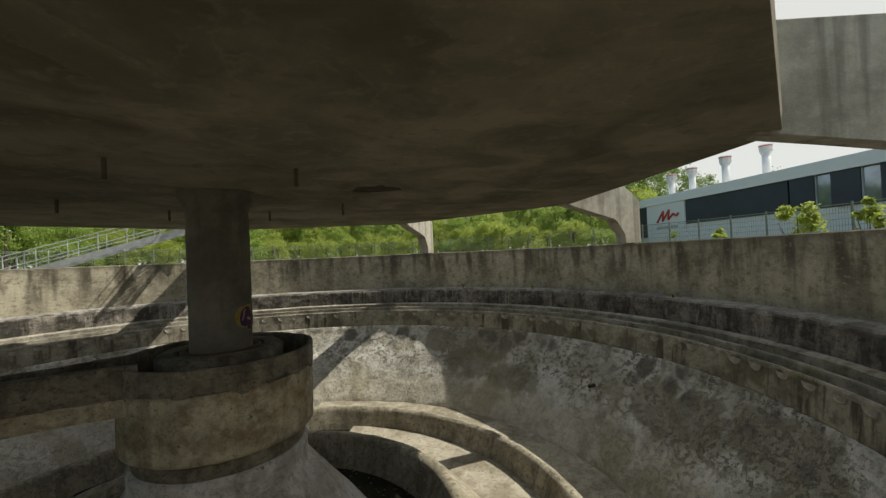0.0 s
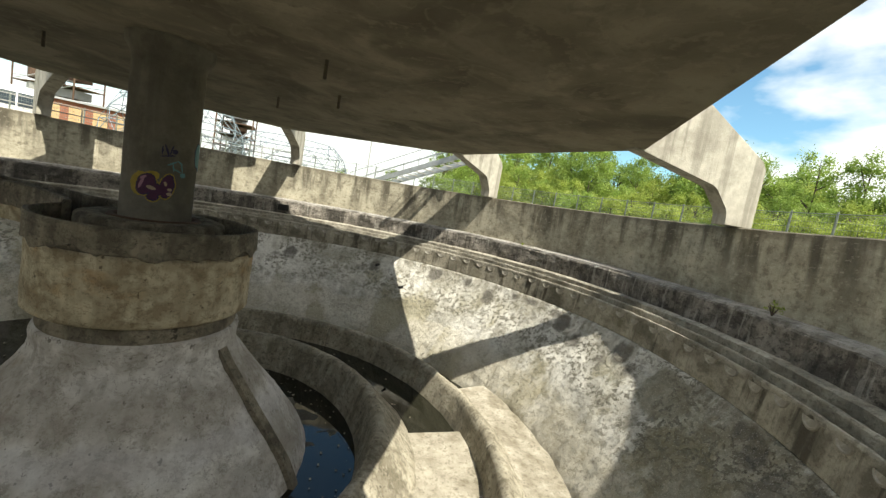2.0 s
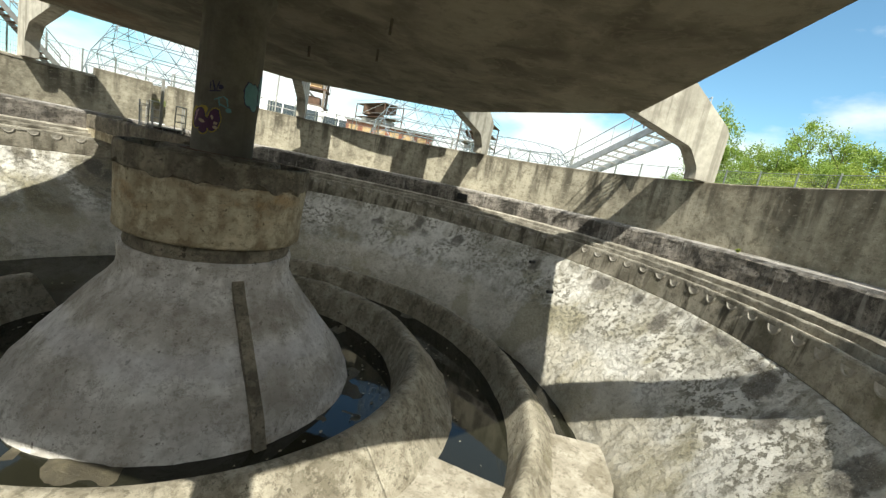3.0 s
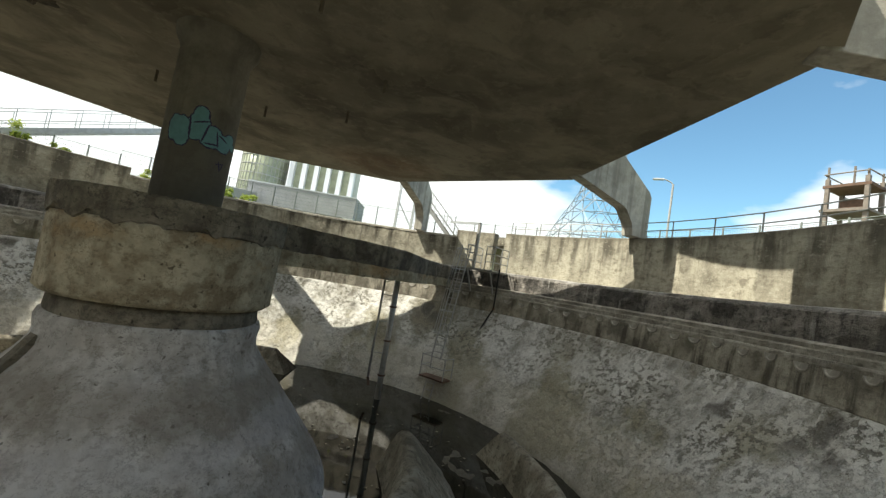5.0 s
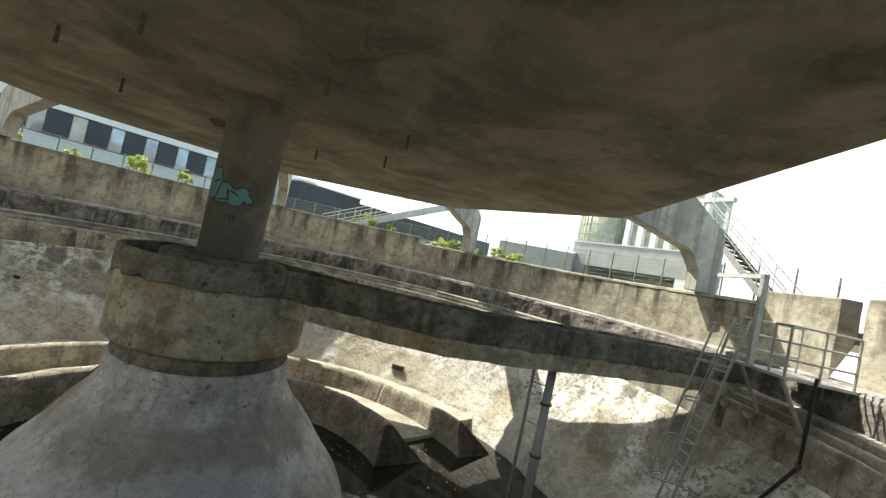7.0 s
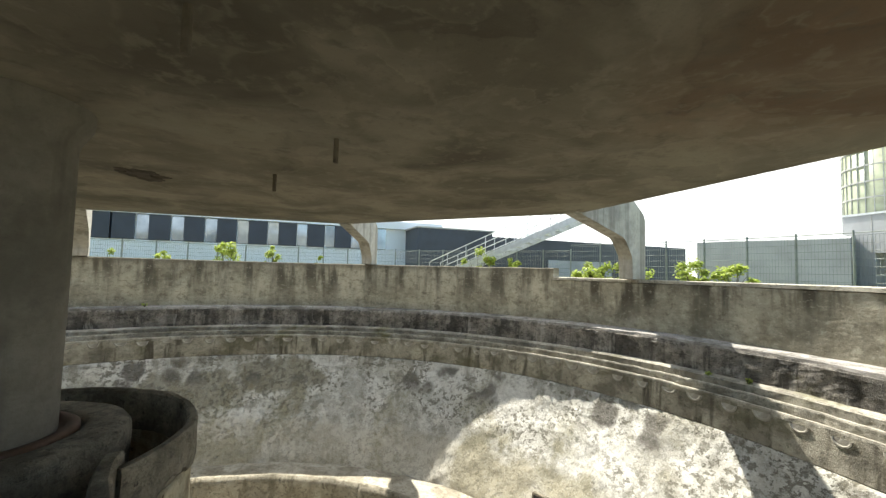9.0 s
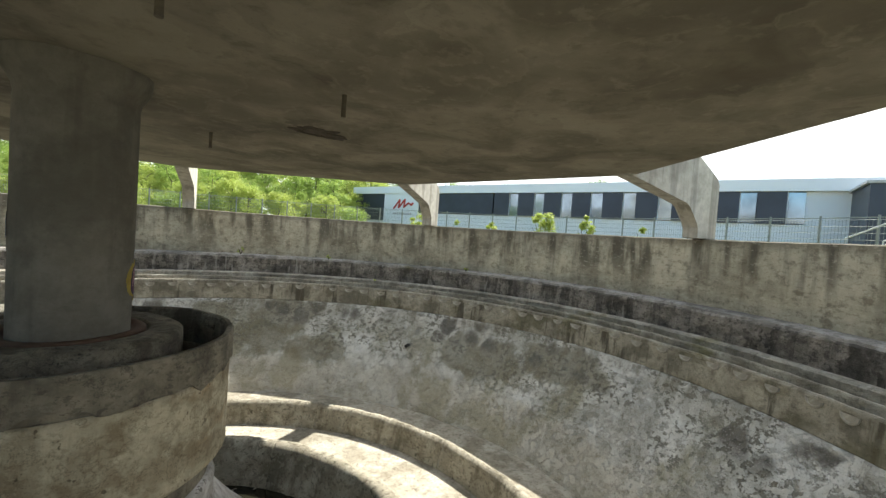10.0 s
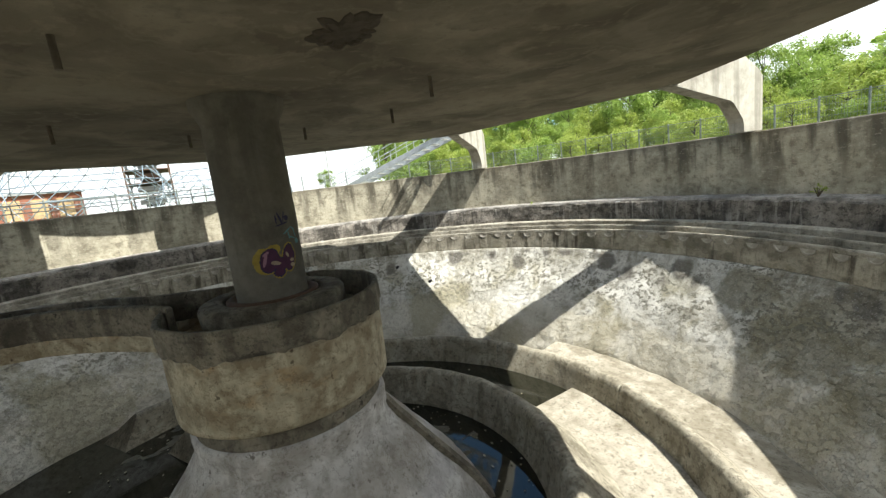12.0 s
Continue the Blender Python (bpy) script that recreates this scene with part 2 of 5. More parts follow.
def parapet_material(name, tone=1.0, soaked=0.9):
    """Cast concrete with soft black run-off from the top edge and paler worn blotches."""
    m, t, b = base_nodes(name, 0.92)
    u, z, sp = arc_node(t, 14.4)
    broad = noise_node(t, 0.7, 8.0, rough=0.62)
    col = blend(t, ramp(t, broad, 0.36, 0.64), (0.30 * tone, 0.275 * tone, 0.21 * tone), (0.50 * tone, 0.465 * tone, 0.365 * tone))
    mid = noise_node(t, 3.2, 8.0, rough=0.7)
    col = blend(t, ramp(t, mid, 0.50, 0.66, 0.0, 0.45), col, (0.60, 0.56, 0.45))
    col = blend(t, ramp(t, mid, 0.48, 0.36, 0.0, 0.7), col, (0.17, 0.15, 0.11))
    runs = noise_at(t, sum_node(t, u, 1.5, "MULTIPLY"), sum_node(t, z, 0.22, "MULTIPLY"), 1.0, 4.0, 0.55)
    soak = noise_at(t, u, z, 0.55, 5.0, 0.6)
    reach = sum_node(t, ramp(t, runs, 0.44, 0.60), ramp(t, sum_node(t, z, sum_node(t, soak, 2.6, "MULTIPLY")), -0.7, 1.1, 0.15, soaked), "MULTIPLY")
    col = blend(t, reach, col, (0.085, 0.075, 0.055))
    edge = ramp(t, sum_node(t, z, sum_node(t, mid, 0.35, "MULTIPLY")), -0.12, 0.20, 0.0, 0.7)
    col = blend(t, edge, col, (0.13, 0.115, 0.085))
    fineruns = noise_at(t, sum_node(t, u, 6.0, "MULTIPLY"), sum_node(t, z, 0.5, "MULTIPLY"), 1.0, 3.0, 0.6)
    col = blend(t, ramp(t, fineruns, 0.56, 0.72, 0.0, 0.3), col, (0.16, 0.14, 0.10))
    # crumbled skin in small flecks, drawn out along the boards
    fleck = noise_at(t, sum_node(t, u, 5.0, "MULTIPLY"), sum_node(t, z, 9.0, "MULTIPLY"), 1.0, 6.0, 0.7)
    col = blend(t, ramp(t, fleck, 0.54, 0.62, 0.0, 0.45), col, (0.15, 0.13, 0.095))
    col = blend(t, ramp(t, fleck, 0.44, 0.36, 0.0, 0.35), col, (0.60, 0.56, 0.46))
    grain = noise_node(t, 30.0, 4.0, rough=0.7)
    col = blend(t, ramp(t, grain, 0.58, 0.72, 0.0, 0.5), col, (0.10, 0.09, 0.065))
    t.links.new(col, b.inputs["Base Color"])
    bump_node(t, b, sum_node(t, sum_node(t, mid, sum_node(t, fleck, 0.6, "MULTIPLY")), sum_node(t, grain, 0.4, "MULTIPLY")), 0.025, 0.8)
    return m


def soffit_material(name):
    """Shuttered soffit: broad overlapping smears, paler rubbed patches and one rusty stain."""
    m, t, b = base_nodes(name, 0.94)
    co = t.nodes.new("ShaderNodeTexCoord")
    sp = t.nodes.new("ShaderNodeSeparateXYZ")
    t.links.new(co.outputs["Object"], sp.inputs[0])
    x, y = sp.outputs[0], sp.outputs[1]
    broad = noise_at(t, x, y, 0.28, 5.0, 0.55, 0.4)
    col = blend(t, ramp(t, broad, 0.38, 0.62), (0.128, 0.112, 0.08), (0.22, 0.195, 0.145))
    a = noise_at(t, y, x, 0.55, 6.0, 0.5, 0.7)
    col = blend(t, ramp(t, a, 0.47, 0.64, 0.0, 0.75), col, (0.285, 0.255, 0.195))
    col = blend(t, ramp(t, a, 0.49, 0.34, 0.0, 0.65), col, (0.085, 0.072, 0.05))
    dx, dy = sum_node(t, sum_node(t, x, 1.3), 0.8, "MULTIPLY"), sum_node(t, y, 8.3)
    d = sum_node(t, sum_node(t, sum_node(t, dx, dx, "MULTIPLY"), sum_node(t, dy, dy, "MULTIPLY")), sum_node(t, a, 7.0, "MULTIPLY"))
    col = blend(t, ramp(t, d, 9.0, 3.0, 0.0, 0.55), col, (0.20, 0.105, 0.05))
    fine_ = noise_node(t, 3.0, 8.0, rough=0.65)
    col = blend(t, ramp(t, fine_, 0.52, 0.66, 0.0, 0.5), col, (0.13, 0.11, 0.078))
    col = blend(t, ramp(t, fine_, 0.46, 0.34, 0.0, 0.4), col, (0.31, 0.28, 0.215))
    # overlapping smeared sheets, each a little lighter or darker, with faint scraped borders
    for k, (size, turn_) in enumerate(((0.55, 0.3), (0.95, 1.1))):
        mp = t.nodes.new("ShaderNodeMapping")
        mp.inputs["Rotation"].default_value = (0, 0, turn_)
        mp.inputs["Scale"].default_value = (1.0, 0.62, 0.0)
        c = t.nodes.new("ShaderNodeCombineXYZ")
        t.links.new(sum_node(t, x, sum_node(t, sum_node(t, a, 3.6, "MULTIPLY"), sum_node(t, fine_, 0.7, "MULTIPLY"))), c.inputs[0])
        t.links.new(sum_node(t, y, sum_node(t, sum_node(t, broad, 4.0, "MULTIPLY"), sum_node(t, fine_, 0.5, "MULTIPLY"))), c.inputs[1])
        t.links.new(c.outputs[0], mp.inputs[0])
        cell, rim_ = t.nodes.new("ShaderNodeTexVoronoi"), t.nodes.new("ShaderNodeTexVoronoi")
        rim_.feature = "DISTANCE_TO_EDGE"
        for v in (cell, rim_):
            v.inputs["Scale"].default_value = size
            t.links.new(mp.outputs[0], v.inputs["Vector"])
        shade = t.nodes.new("ShaderNodeSeparateXYZ")
        t.links.new(cell.outputs["Color"], shade.inputs[0])
        col = blend(t, ramp(t, shade.outputs[0], 0.45, 1.0, 0.0, 0.17), col, (0.30, 0.268, 0.20))
        col = blend(t, ramp(t, shade.outputs[0], 0.55, 0.0, 0.0, 0.19), col, (0.098, 0.083, 0.058))
        col = blend(t, sum_node(t, ramp(t, rim_.outputs["Distance"], 0.045, 0.0, 0.0, 0.26), ramp(t, fine_, 0.40, 0.60), "MULTIPLY"), col, (0.31, 0.28, 0.215) if k else (0.085, 0.07, 0.048))
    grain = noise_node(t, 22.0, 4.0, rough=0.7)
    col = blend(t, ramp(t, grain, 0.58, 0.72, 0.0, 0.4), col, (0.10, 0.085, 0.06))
    t.links.new(col, b.inputs["Base Color"])
    bump_node(t, b, sum_node(t, sum_node(t, a, 0.6, "MULTIPLY"), sum_node(t, fine_, 0.5, "MULTIPLY")), 0.05, 0.7)
    return m


def plain(name, col, rough=0.6, metal=0.0, vary=0.25, scale=3.0, bump=0.0):
    m, t, b = base_nodes(name, rough, metal)
    n = noise_node(t, scale, 6.0)
    c = blend(t, ramp(t, n, 0.35, 0.7, 0.0, vary), col, tuple(v * 0.45 for v in col))
    t.links.new(c, b.inputs["Base Color"])
    if bump:
        bp = t.nodes.new("ShaderNodeBump")
        bp.inputs["Distance"].default_value = bump
        t.links.new(n, bp.inputs["Height"])
        t.links.new(bp.outputs[0], b.inputs["Normal"])
    return m


def leafy(name, a, b_):
    """Foliage: colour varies leaf by leaf, and light comes through."""
    m, t, b = base_nodes(name, 0.55)
    g = t.nodes.new("ShaderNodeNewGeometry")
    o = t.nodes.new("ShaderNodeObjectInfo")
    col = blend(t, g.outputs["Random Per Island"], a, b_)
    col = blend(t, ramp(t, o.outputs["Random"], 0.0, 1.0, 0.0, 0.4), col, tuple(v * 0.7 for v in a))
    t.links.new(col, b.inputs["Base Color"])
    tr = t.nodes.new("ShaderNodeBsdfTranslucent")
    t.links.new(col, tr.inputs[0])
    mx = t.nodes.new("ShaderNodeMixShader")
    mx.inputs[0].default_value = 0.5
    t.links.new(b.outputs[0], mx.inputs[1])
    t.links.new(tr.outputs[0], mx.inputs[2])
    t.links.new(mx.outputs[0], t.nodes["Material Output"].inputs[0])
    return m


PARAPET = parapet_material("parapet concrete")
PARAPET_OLD = parapet_material("soaked older parapet concrete", 0.82, 1.35)
CAP = concrete("worn pale coping", (0.55, 0.52, 0.44), (0.36, 0.335, 0.275), (0.15, 0.135, 0.10), 0.5, 0.3, 0.02, 0.5, 1.1, speck=0.5, chip=0.5)
LEDGE = concrete("algae-dark concrete", (0.33, 0.30, 0.265), (0.14, 0.128, 0.112), (0.035, 0.032, 0.028), 0.8, 0.7, 0.04, 0.6, 0.8, moss=(0.15, 0.14, 0.045), moss_at=(0.64, 0.78), speck=0.7, chip=0.6, lime=0.3)
LEDGE_TOP = concrete("lilac-grey worn ledge", (0.42, 0.40, 0.38), (0.24, 0.225, 0.205), (0.08, 0.073, 0.06), 0.6, 0.0, 0.03, 0.6, 0.9, moss=(0.16, 0.15, 0.05), moss_at=(0.62, 0.76), speck=0.5)
LIP = concrete("worn dirty lip", (0.50, 0.47, 0.40), (0.27, 0.25, 0.205), (0.09, 0.08, 0.06), 0.65, 0.35, 0.02, 0.5, 1.3, moss=(0.15, 0.14, 0.05), moss_at=(0.60, 0.74), speck=0.5)
BRACKET = concrete("chalky pipe concrete", (0.56, 0.53, 0.47), (0.38, 0.355, 0.31), (0.16, 0.145, 0.115), 0.5, 0.3, 0.01, 0.4, 1.5)
BUFF = concrete("smooth buff concrete", (0.50, 0.46, 0.375), (0.27, 0.25, 0.20), (0.09, 0.08, 0.06), 0.75, 1.0, 0.02, 0.45, 1.3, moss=(0.12, 0.11, 0.065), moss_at=(0.53, 0.66), speck=0.4, chip=0.4)
BOWL = bowl_material("sprayed concrete")
RIDGE = concrete("rough ridge concrete", (0.46, 0.425, 0.34), (0.28, 0.25, 0.19), (0.115, 0.10, 0.068), 0.65, 0.6, 0.03, 0.6, 0.7, moss=(0.22, 0.20, 0.13), speck=0.7, chip=0.7)
SLAB = concrete("pale washed slab", (0.46, 0.425, 0.355), (0.33, 0.30, 0.24), (0.15, 0.128, 0.085), 0.6, 0.0, 0.015, 0.5, 0.9, speck=0.6, chip=0.5)
HOLE_SHADE = plain("brown of a shaded hole", (0.075, 0.062, 0.045), 0.95, 0.0, 0.7, 9.0)
SOFFIT = soffit_material("brown soffit concrete")
FRAME = concrete("grey cast concrete", (0.53, 0.505, 0.435), (0.40, 0.375, 0.32), (0.18, 0.165, 0.135), 0.5, 0.6, 0.012, 0.2, 0.6, speck=0.1)
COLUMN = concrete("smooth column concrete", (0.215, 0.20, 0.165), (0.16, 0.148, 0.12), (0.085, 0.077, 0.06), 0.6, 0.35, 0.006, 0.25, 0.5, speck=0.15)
CUP = concrete("ochre-stained concrete", (0.56, 0.50, 0.36), (0.36, 0.315, 0.22), (0.19, 0.145, 0.085), 0.7, 0.34, 0.03, 0.45, 1.5, moss=(0.40, 0.25, 0.11), moss_at=(0.53, 0.66), speck=0.5, chip=0.8)
BAND = concrete("dark upper band", (0.28, 0.25, 0.19), (0.15, 0.132, 0.098), (0.065, 0.056, 0.04), 0.7, 0.5, 0.03, 0.6, 1.0, speck=0.6, chip=0.8)
CONE = concrete("grey cone concrete", (0.69, 0.675, 0.64), (0.47, 0.45, 0.42), (0.25, 0.22, 0.18), 0.55, 0.4, 0.02, 0.5, 0.6, moss=(0.36, 0.29, 0.20), moss_at=(0.60, 0.75), speck=0.55, chip=0.8, rings=((-5.55, 0.45, (0.27, 0.235, 0.19), 0.45), (-6.2, 0.28, (0.62, 0.61, 0.64), 0.3), (-6.95, 0.4, (0.30, 0.27, 0.23), 0.4)))
TROUGH = concrete("wet trough concrete", (0.27, 0.24, 0.185), (0.14, 0.122, 0.09), (0.05, 0.043, 0.032), 0.75, 0.6, 0.03, 0.6, 0.9, speck=0.6, chip=0.8)
MUD = concrete("dark silt", (0.16, 0.14, 0.09), (0.085, 0.074, 0.05), (0.04, 0.034, 0.022), 0.7, 0.0, 0.03, 0.5, 0.7, rough=0.5)
STEEL = plain("weathered galvanised steel", (0.42, 0.42, 0.40), 0.5, 0.2, 0.45, 8.0)
FENCE = plain("dull green-grey fence wire", (0.23, 0.26, 0.24), 0.6, 0.15, 0.4, 6.0)
PALE_STEEL = plain("pale painted steel", (0.55, 0.58, 0.60), 0.5, 0.1, 0.35, 5.0)
BLUE_STEEL = plain("blue-grey lattice steel", (0.24, 0.30, 0.35), 0.55, 0.1, 0.4, 2.0)
STUB = plain("dull brown pipe stub", (0.16, 0.135, 0.10), 0.85, 0.1, 0.5, 9.0)
RUST = plain("rusted steel", (0.16, 0.10, 0.07), 0.85, 0.2, 0.7, 4.0, 0.004)
DULL = plain("weathered brown-grey steel", (0.21, 0.18, 0.15), 0.75, 0.2, 0.6, 4.0)
WHITE = plain("white cladding", (0.74, 0.76, 0.78), 0.45, 0.0, 0.08, 0.6)
DARK = plain("anthracite cladding", (0.035, 0.042, 0.06), 0.4, 0.1, 0.4, 1.0)
DARK_GLASS = plain("dark van window glass", (0.06, 0.08, 0.10), 0.08, 0.0, 0.3, 1.0)
GLASS = plain("reflecting window glass", (0.34, 0.40, 0.47), 0.07, 0.55, 0.8, 0.7)
RED = plain("red sign paint", (0.45, 0.04, 0.03), 0.5)
BRICK = plain("red brick", (0.30, 0.12, 0.075), 0.9, 0.0, 0.5, 6.0)
OCHRE = plain("ochre panel", (0.55, 0.38, 0.20), 0.8, 0.0, 0.4, 3.0)
GREENISH = plain("green-grey glazed cladding", (0.33, 0.36, 0.25), 0.35, 0.1, 0.5, 2.0)
GREY = plain("grey rendered wall", (0.36, 0.37, 0.38), 0.85, 0.0, 0.35, 0.8)
RUBBER_AND_HOLES = plain("black of rubber and shaded holes", (0.02, 0.02, 0.02), 0.8)
CAR = plain("white car paint", (0.78, 0.79, 0.80), 0.25, 0.0, 0.06, 2.0)
PURPLE = plain("purple spray paint", (0.085, 0.02, 0.07), 0.6, 0.0, 0.5, 9.0)
YELLOW = plain("yellow spray paint", (0.42, 0.31, 0.05), 0.7, 0.0, 0.5, 9.0)
PINK = plain("pale pink spray paint", (0.38, 0.20, 0.28), 0.6)
CREAM = plain("cream spray paint", (0.46, 0.36, 0.26), 0.7, 0.0, 0.4, 9.0)
TEAL = plain("teal spray paint", (0.13, 0.30, 0.33), 0.65, 0.0, 0.35, 7.0)
INK = plain("dark violet spray paint", (0.035, 0.03, 0.08), 0.7)
BARK = plain("bark", (0.10, 0.08, 0.06), 0.95, 0.0, 0.6, 12.0, 0.01)
LEAF = leafy("broadleaf foliage", (0.20, 0.31, 0.06), (0.41, 0.52, 0.13))
LEAF_DARK = leafy("dark foliage", (0.13, 0.21, 0.05), (0.27, 0.38, 0.10))
LEAF_LIME = leafy("lime-green foliage", (0.27, 0.36, 0.06), (0.48, 0.54, 0.14))
GRASS = concrete("rough grass and gravel", (0.16, 0.19, 0.07), (0.09, 0.11, 0.04), (0.22, 0.19, 0.13), 0.6, 0.0, 0.03, 0.4, 0.3)

WATER, _t, _b = base_nodes("still dark water", 0.04)
_b.inputs["Base Color"].default_value = (0.018, 0.018, 0.012, 1)
_bp = _t.nodes.new("ShaderNodeBump")
_bp.inputs["Distance"].default_value, _bp.inputs["Strength"].default_value = 0.004, 0.25
_t.links.new(noise_node(_t, 3.0, 3.0), _bp.inputs["Height"])
_t.links.new(_bp.outputs[0], _b.inputs["Normal"])


# ---- mesh helpers ----
def pol(r, az, z):
    a = radians(az)
    return Vector((r * math.cos(a), r * math.sin(a), z))


def mesh_of(name, vs, fs, m, smooth=False):
    me = bpy.data.meshes.new(name)
    me.from_pydata([tuple(v) for v in vs], [], fs)
    for one in m if isinstance(m, (list, tuple)) else (m,):
        me.materials.append(one)
    if smooth:
        me.shade_smooth()
    me.update()
    return me


def put(name, me, parent=None, label=""):
    ob = new(name, me)
    if parent:
        ob.parent = parent
    return tagged(ob, label)


def part(name, bm, m, parent, label="", smooth=False):
    """Links a bmesh as one mesh object under a thing or a part."""
    bmesh.ops.recalc_face_normals(bm, faces=bm.faces[:])
    me = bpy.data.meshes.new(name)
    bm.to_mesh(me)
    bm.free()
    me.materials.append(m)
    if smooth:
        me.shade_smooth()
    return put(name, me, parent, label)


def thing(name, label, category, at=(0, 0, 0), rz=0.0, group=""):
    ob = new(name)
    ob.matrix_basis = pose(*at, 0, 0, rz)
    return tagged(ob, label, category, group)


def lathe(prof, a0=0.0, a1=360.0, seg=96, rough=0.0, scale=1.0, closed=False, mats=None):
    """Vertices and faces of a profile of (r, z) turned about the z axis; rough: relief in metres."""
    n, full = len(prof), abs(a1 - a0) >= 359.99
    cols = seg if full else seg + 1
    vs, fs = [], []
    for i in range(cols):
        a = a0 + (a1 - a0) * i / seg
        for r, z in prof:
            v = pol(r, a, z)
            if rough:
                d = noise.fractal(v * scale, 0.8, 2.0, 4) * rough
                v = pol(r + d, a, z + d * 0.4)
            vs.append(v)
    m = n if closed else n - 1
    for i in range(seg):
        j = (i + 1) % cols
        for k in range(m):
            fs.append((i * n + k, j * n + k, j * n + (k + 1) % n, i * n + (k + 1) % n))
    if closed and not full:
        fs += [tuple(range(n)), tuple(seg * n + k for k in reversed(range(n)))]
    return vs, fs


def fine(prof, step):
    """The same profile with points at most a step apart."""
    out = [prof[0]]
    for (r0, z0), (r1, z1) in zip(prof, prof[1:]):
        k = max(1, math.ceil(math.hypot(r1 - r0, z1 - z0) / step))
        out += [(r0 + (r1 - r0) * i / k, z0 + (z1 - z0) * i / k) for i in range(1, k + 1)]
    return out


def box(bm, lo, hi, m=None):
    """A box between two corners, in the frame m."""
    c = [bm.verts.new((m or Matrix()) @ Vector((x, y, z))) for z in (lo[2], hi[2]) for y in (lo[1], hi[1]) for x in (lo[0], hi[0])]
    for f in ((0, 2, 3, 1), (4, 5, 7, 6), (0, 1, 5, 4), (1, 3, 7, 5), (3, 2, 6, 7), (2, 0, 4, 6)):
        bm.faces.new([c[i] for i in f])
    return bm


def boxed(lo, hi, m=None, bevel=0.0):
    bm = box(bmesh.new(), lo, hi, m)
    if bevel:
        bmesh.ops.bevel(bm, geom=bm.edges[:], offset=bevel, segments=2, affect="EDGES")
    return bm


def rod(bm, a, b, r, sides=8, r2=None):
    """A round bar from a to b."""
    a, b = Vector(a), Vector(b)
    q = (b - a).to_track_quat("Z", "Y")
    ends = []
    for p, rr in ((a, r), (b, r if r2 is None else r2)):
        ends.append([bm.verts.new(p + q @ Vector((rr * math.cos(2 * math.pi * i / sides), rr * math.sin(2 * math.pi * i / sides), 0))) for i in range(sides)])
    for i in range(sides):
        j = (i + 1) % sides
        bm.faces.new((ends[0][i], ends[0][j], ends[1][j], ends[1][i]))
    bm.faces.new(ends[0][::-1])
    bm.faces.new(ends[1])
    return bm


def rods(pairs, r, sides=6):
    bm = bmesh.new()
    for a, b in pairs:
        rod(bm, a, b, r, sides)
    return bm


def prism(outline, depth, m=None):
    """An outline in x and z, as thick as depth along y."""
    bm = bmesh.new()
    rows = [[bm.verts.new((m or Matrix()) @ Vector((x, s, z))) for x, z in outline] for s in (-depth / 2, depth / 2)]
    bm.faces.new(rows[0])
    bm.faces.new(rows[1][::-1])
    for i in range(len(outline)):
        j = (i + 1) % len(outline)
        bm.faces.new((rows[0][i], rows[1][i], rows[1][j], rows[0][j]))
    return bm


# ---- the basin ----
R_IN, R_OUT = 14.34, 14.85
Z_LEDGE, Z_FLOOR, Z_WATER = -1.94, -7.85, -7.62


def ring_wall(name, a0, a1, top, seg, m=PARAPET):
    prof = fine([(R_IN, Z_LEDGE), (R_IN, top - 0.03), (R_IN + 0.03, top), (R_OUT - 0.03, top), (R_OUT, top - 0.03), (R_OUT, -1.0)], 0.35)
    vs, fs = lathe(prof, a0, a1, seg, 0.022, 1.1)
    n = len(prof)
    fs += [tuple(range(n)), tuple(seg * n + k for k in reversed(range(n)))]
    return tagged(put(name, mesh_of(name, vs, fs, m)), "weathered cast concrete parapet streaked with black run-off", kind="structure")


ring_wall("wall_1", -39.8, 241.6, 0.0, 240)
ring_wall("wall_2", -107.4, -39.8, -0.45, 62, PARAPET_OLD)
vs, fs = lathe(fine([(R_IN - 0.02, -0.45), (R_IN - 0.02, -0.36), (R_IN + 0.01, -0.34), (R_OUT - 0.02, -0.34), (R_OUT + 0.01, -0.36), (R_OUT + 0.01, -0.45)], 0.2), -107.4, -39.8, 124, 0.018, 1.4, True)
tagged(put("trim_coping", mesh_of("trim_coping", vs, fs, CAP)), "worn pale coping along the low stretch of parapet", kind="structure")
ring_wall("wall_3", -115.9, -107.4, -0.03, 10)
# the recess behind the upper platform
vs, fs = lathe([(R_OUT + 0.25, -1.9), (R_OUT + 0.25, -0.1), (R_OUT + 0.5, -0.1), (R_OUT + 0.5, -1.9)], -119.2, -115.4, 6, closed=True)
tagged(put("wall_4", mesh_of("wall_4", vs, fs, PARAPET)), "dark concrete back of a narrow opening in the parapet", kind="structure")

ledge = [(R_IN + 0.5, Z_LEDGE - 0.2), (R_IN + 0.5, Z_LEDGE), (R_IN, Z_LEDGE), (14.1, Z_LEDGE - 0.02), (13.93, Z_LEDGE - 0.03), (13.86, Z_LEDGE - 0.05), (13.84, Z_LEDGE - 0.12)]
vs, fs = lathe(fine(ledge, 0.14), 0, 360, 360, 0.04, 1.6)
tagged(put("trim_ledge", mesh_of("trim_ledge", vs, fs, LEDGE_TOP)), "worn lilac-grey top of the upper ledge ring", kind="structure")
face = [(13.86, Z_LEDGE - 0.10), (13.81, Z_LEDGE - 0.16), (13.79, -2.45), (13.78, -2.98), (13.5, -3.04)]
vs, fs = lathe(fine(face, 0.10), 0, 360, 480, 0.045, 2.0)
tagged(put("ledge", mesh_of("ledge", vs, fs, LEDGE)), "ledge face black with algae and pale lime runs", kind="structure")
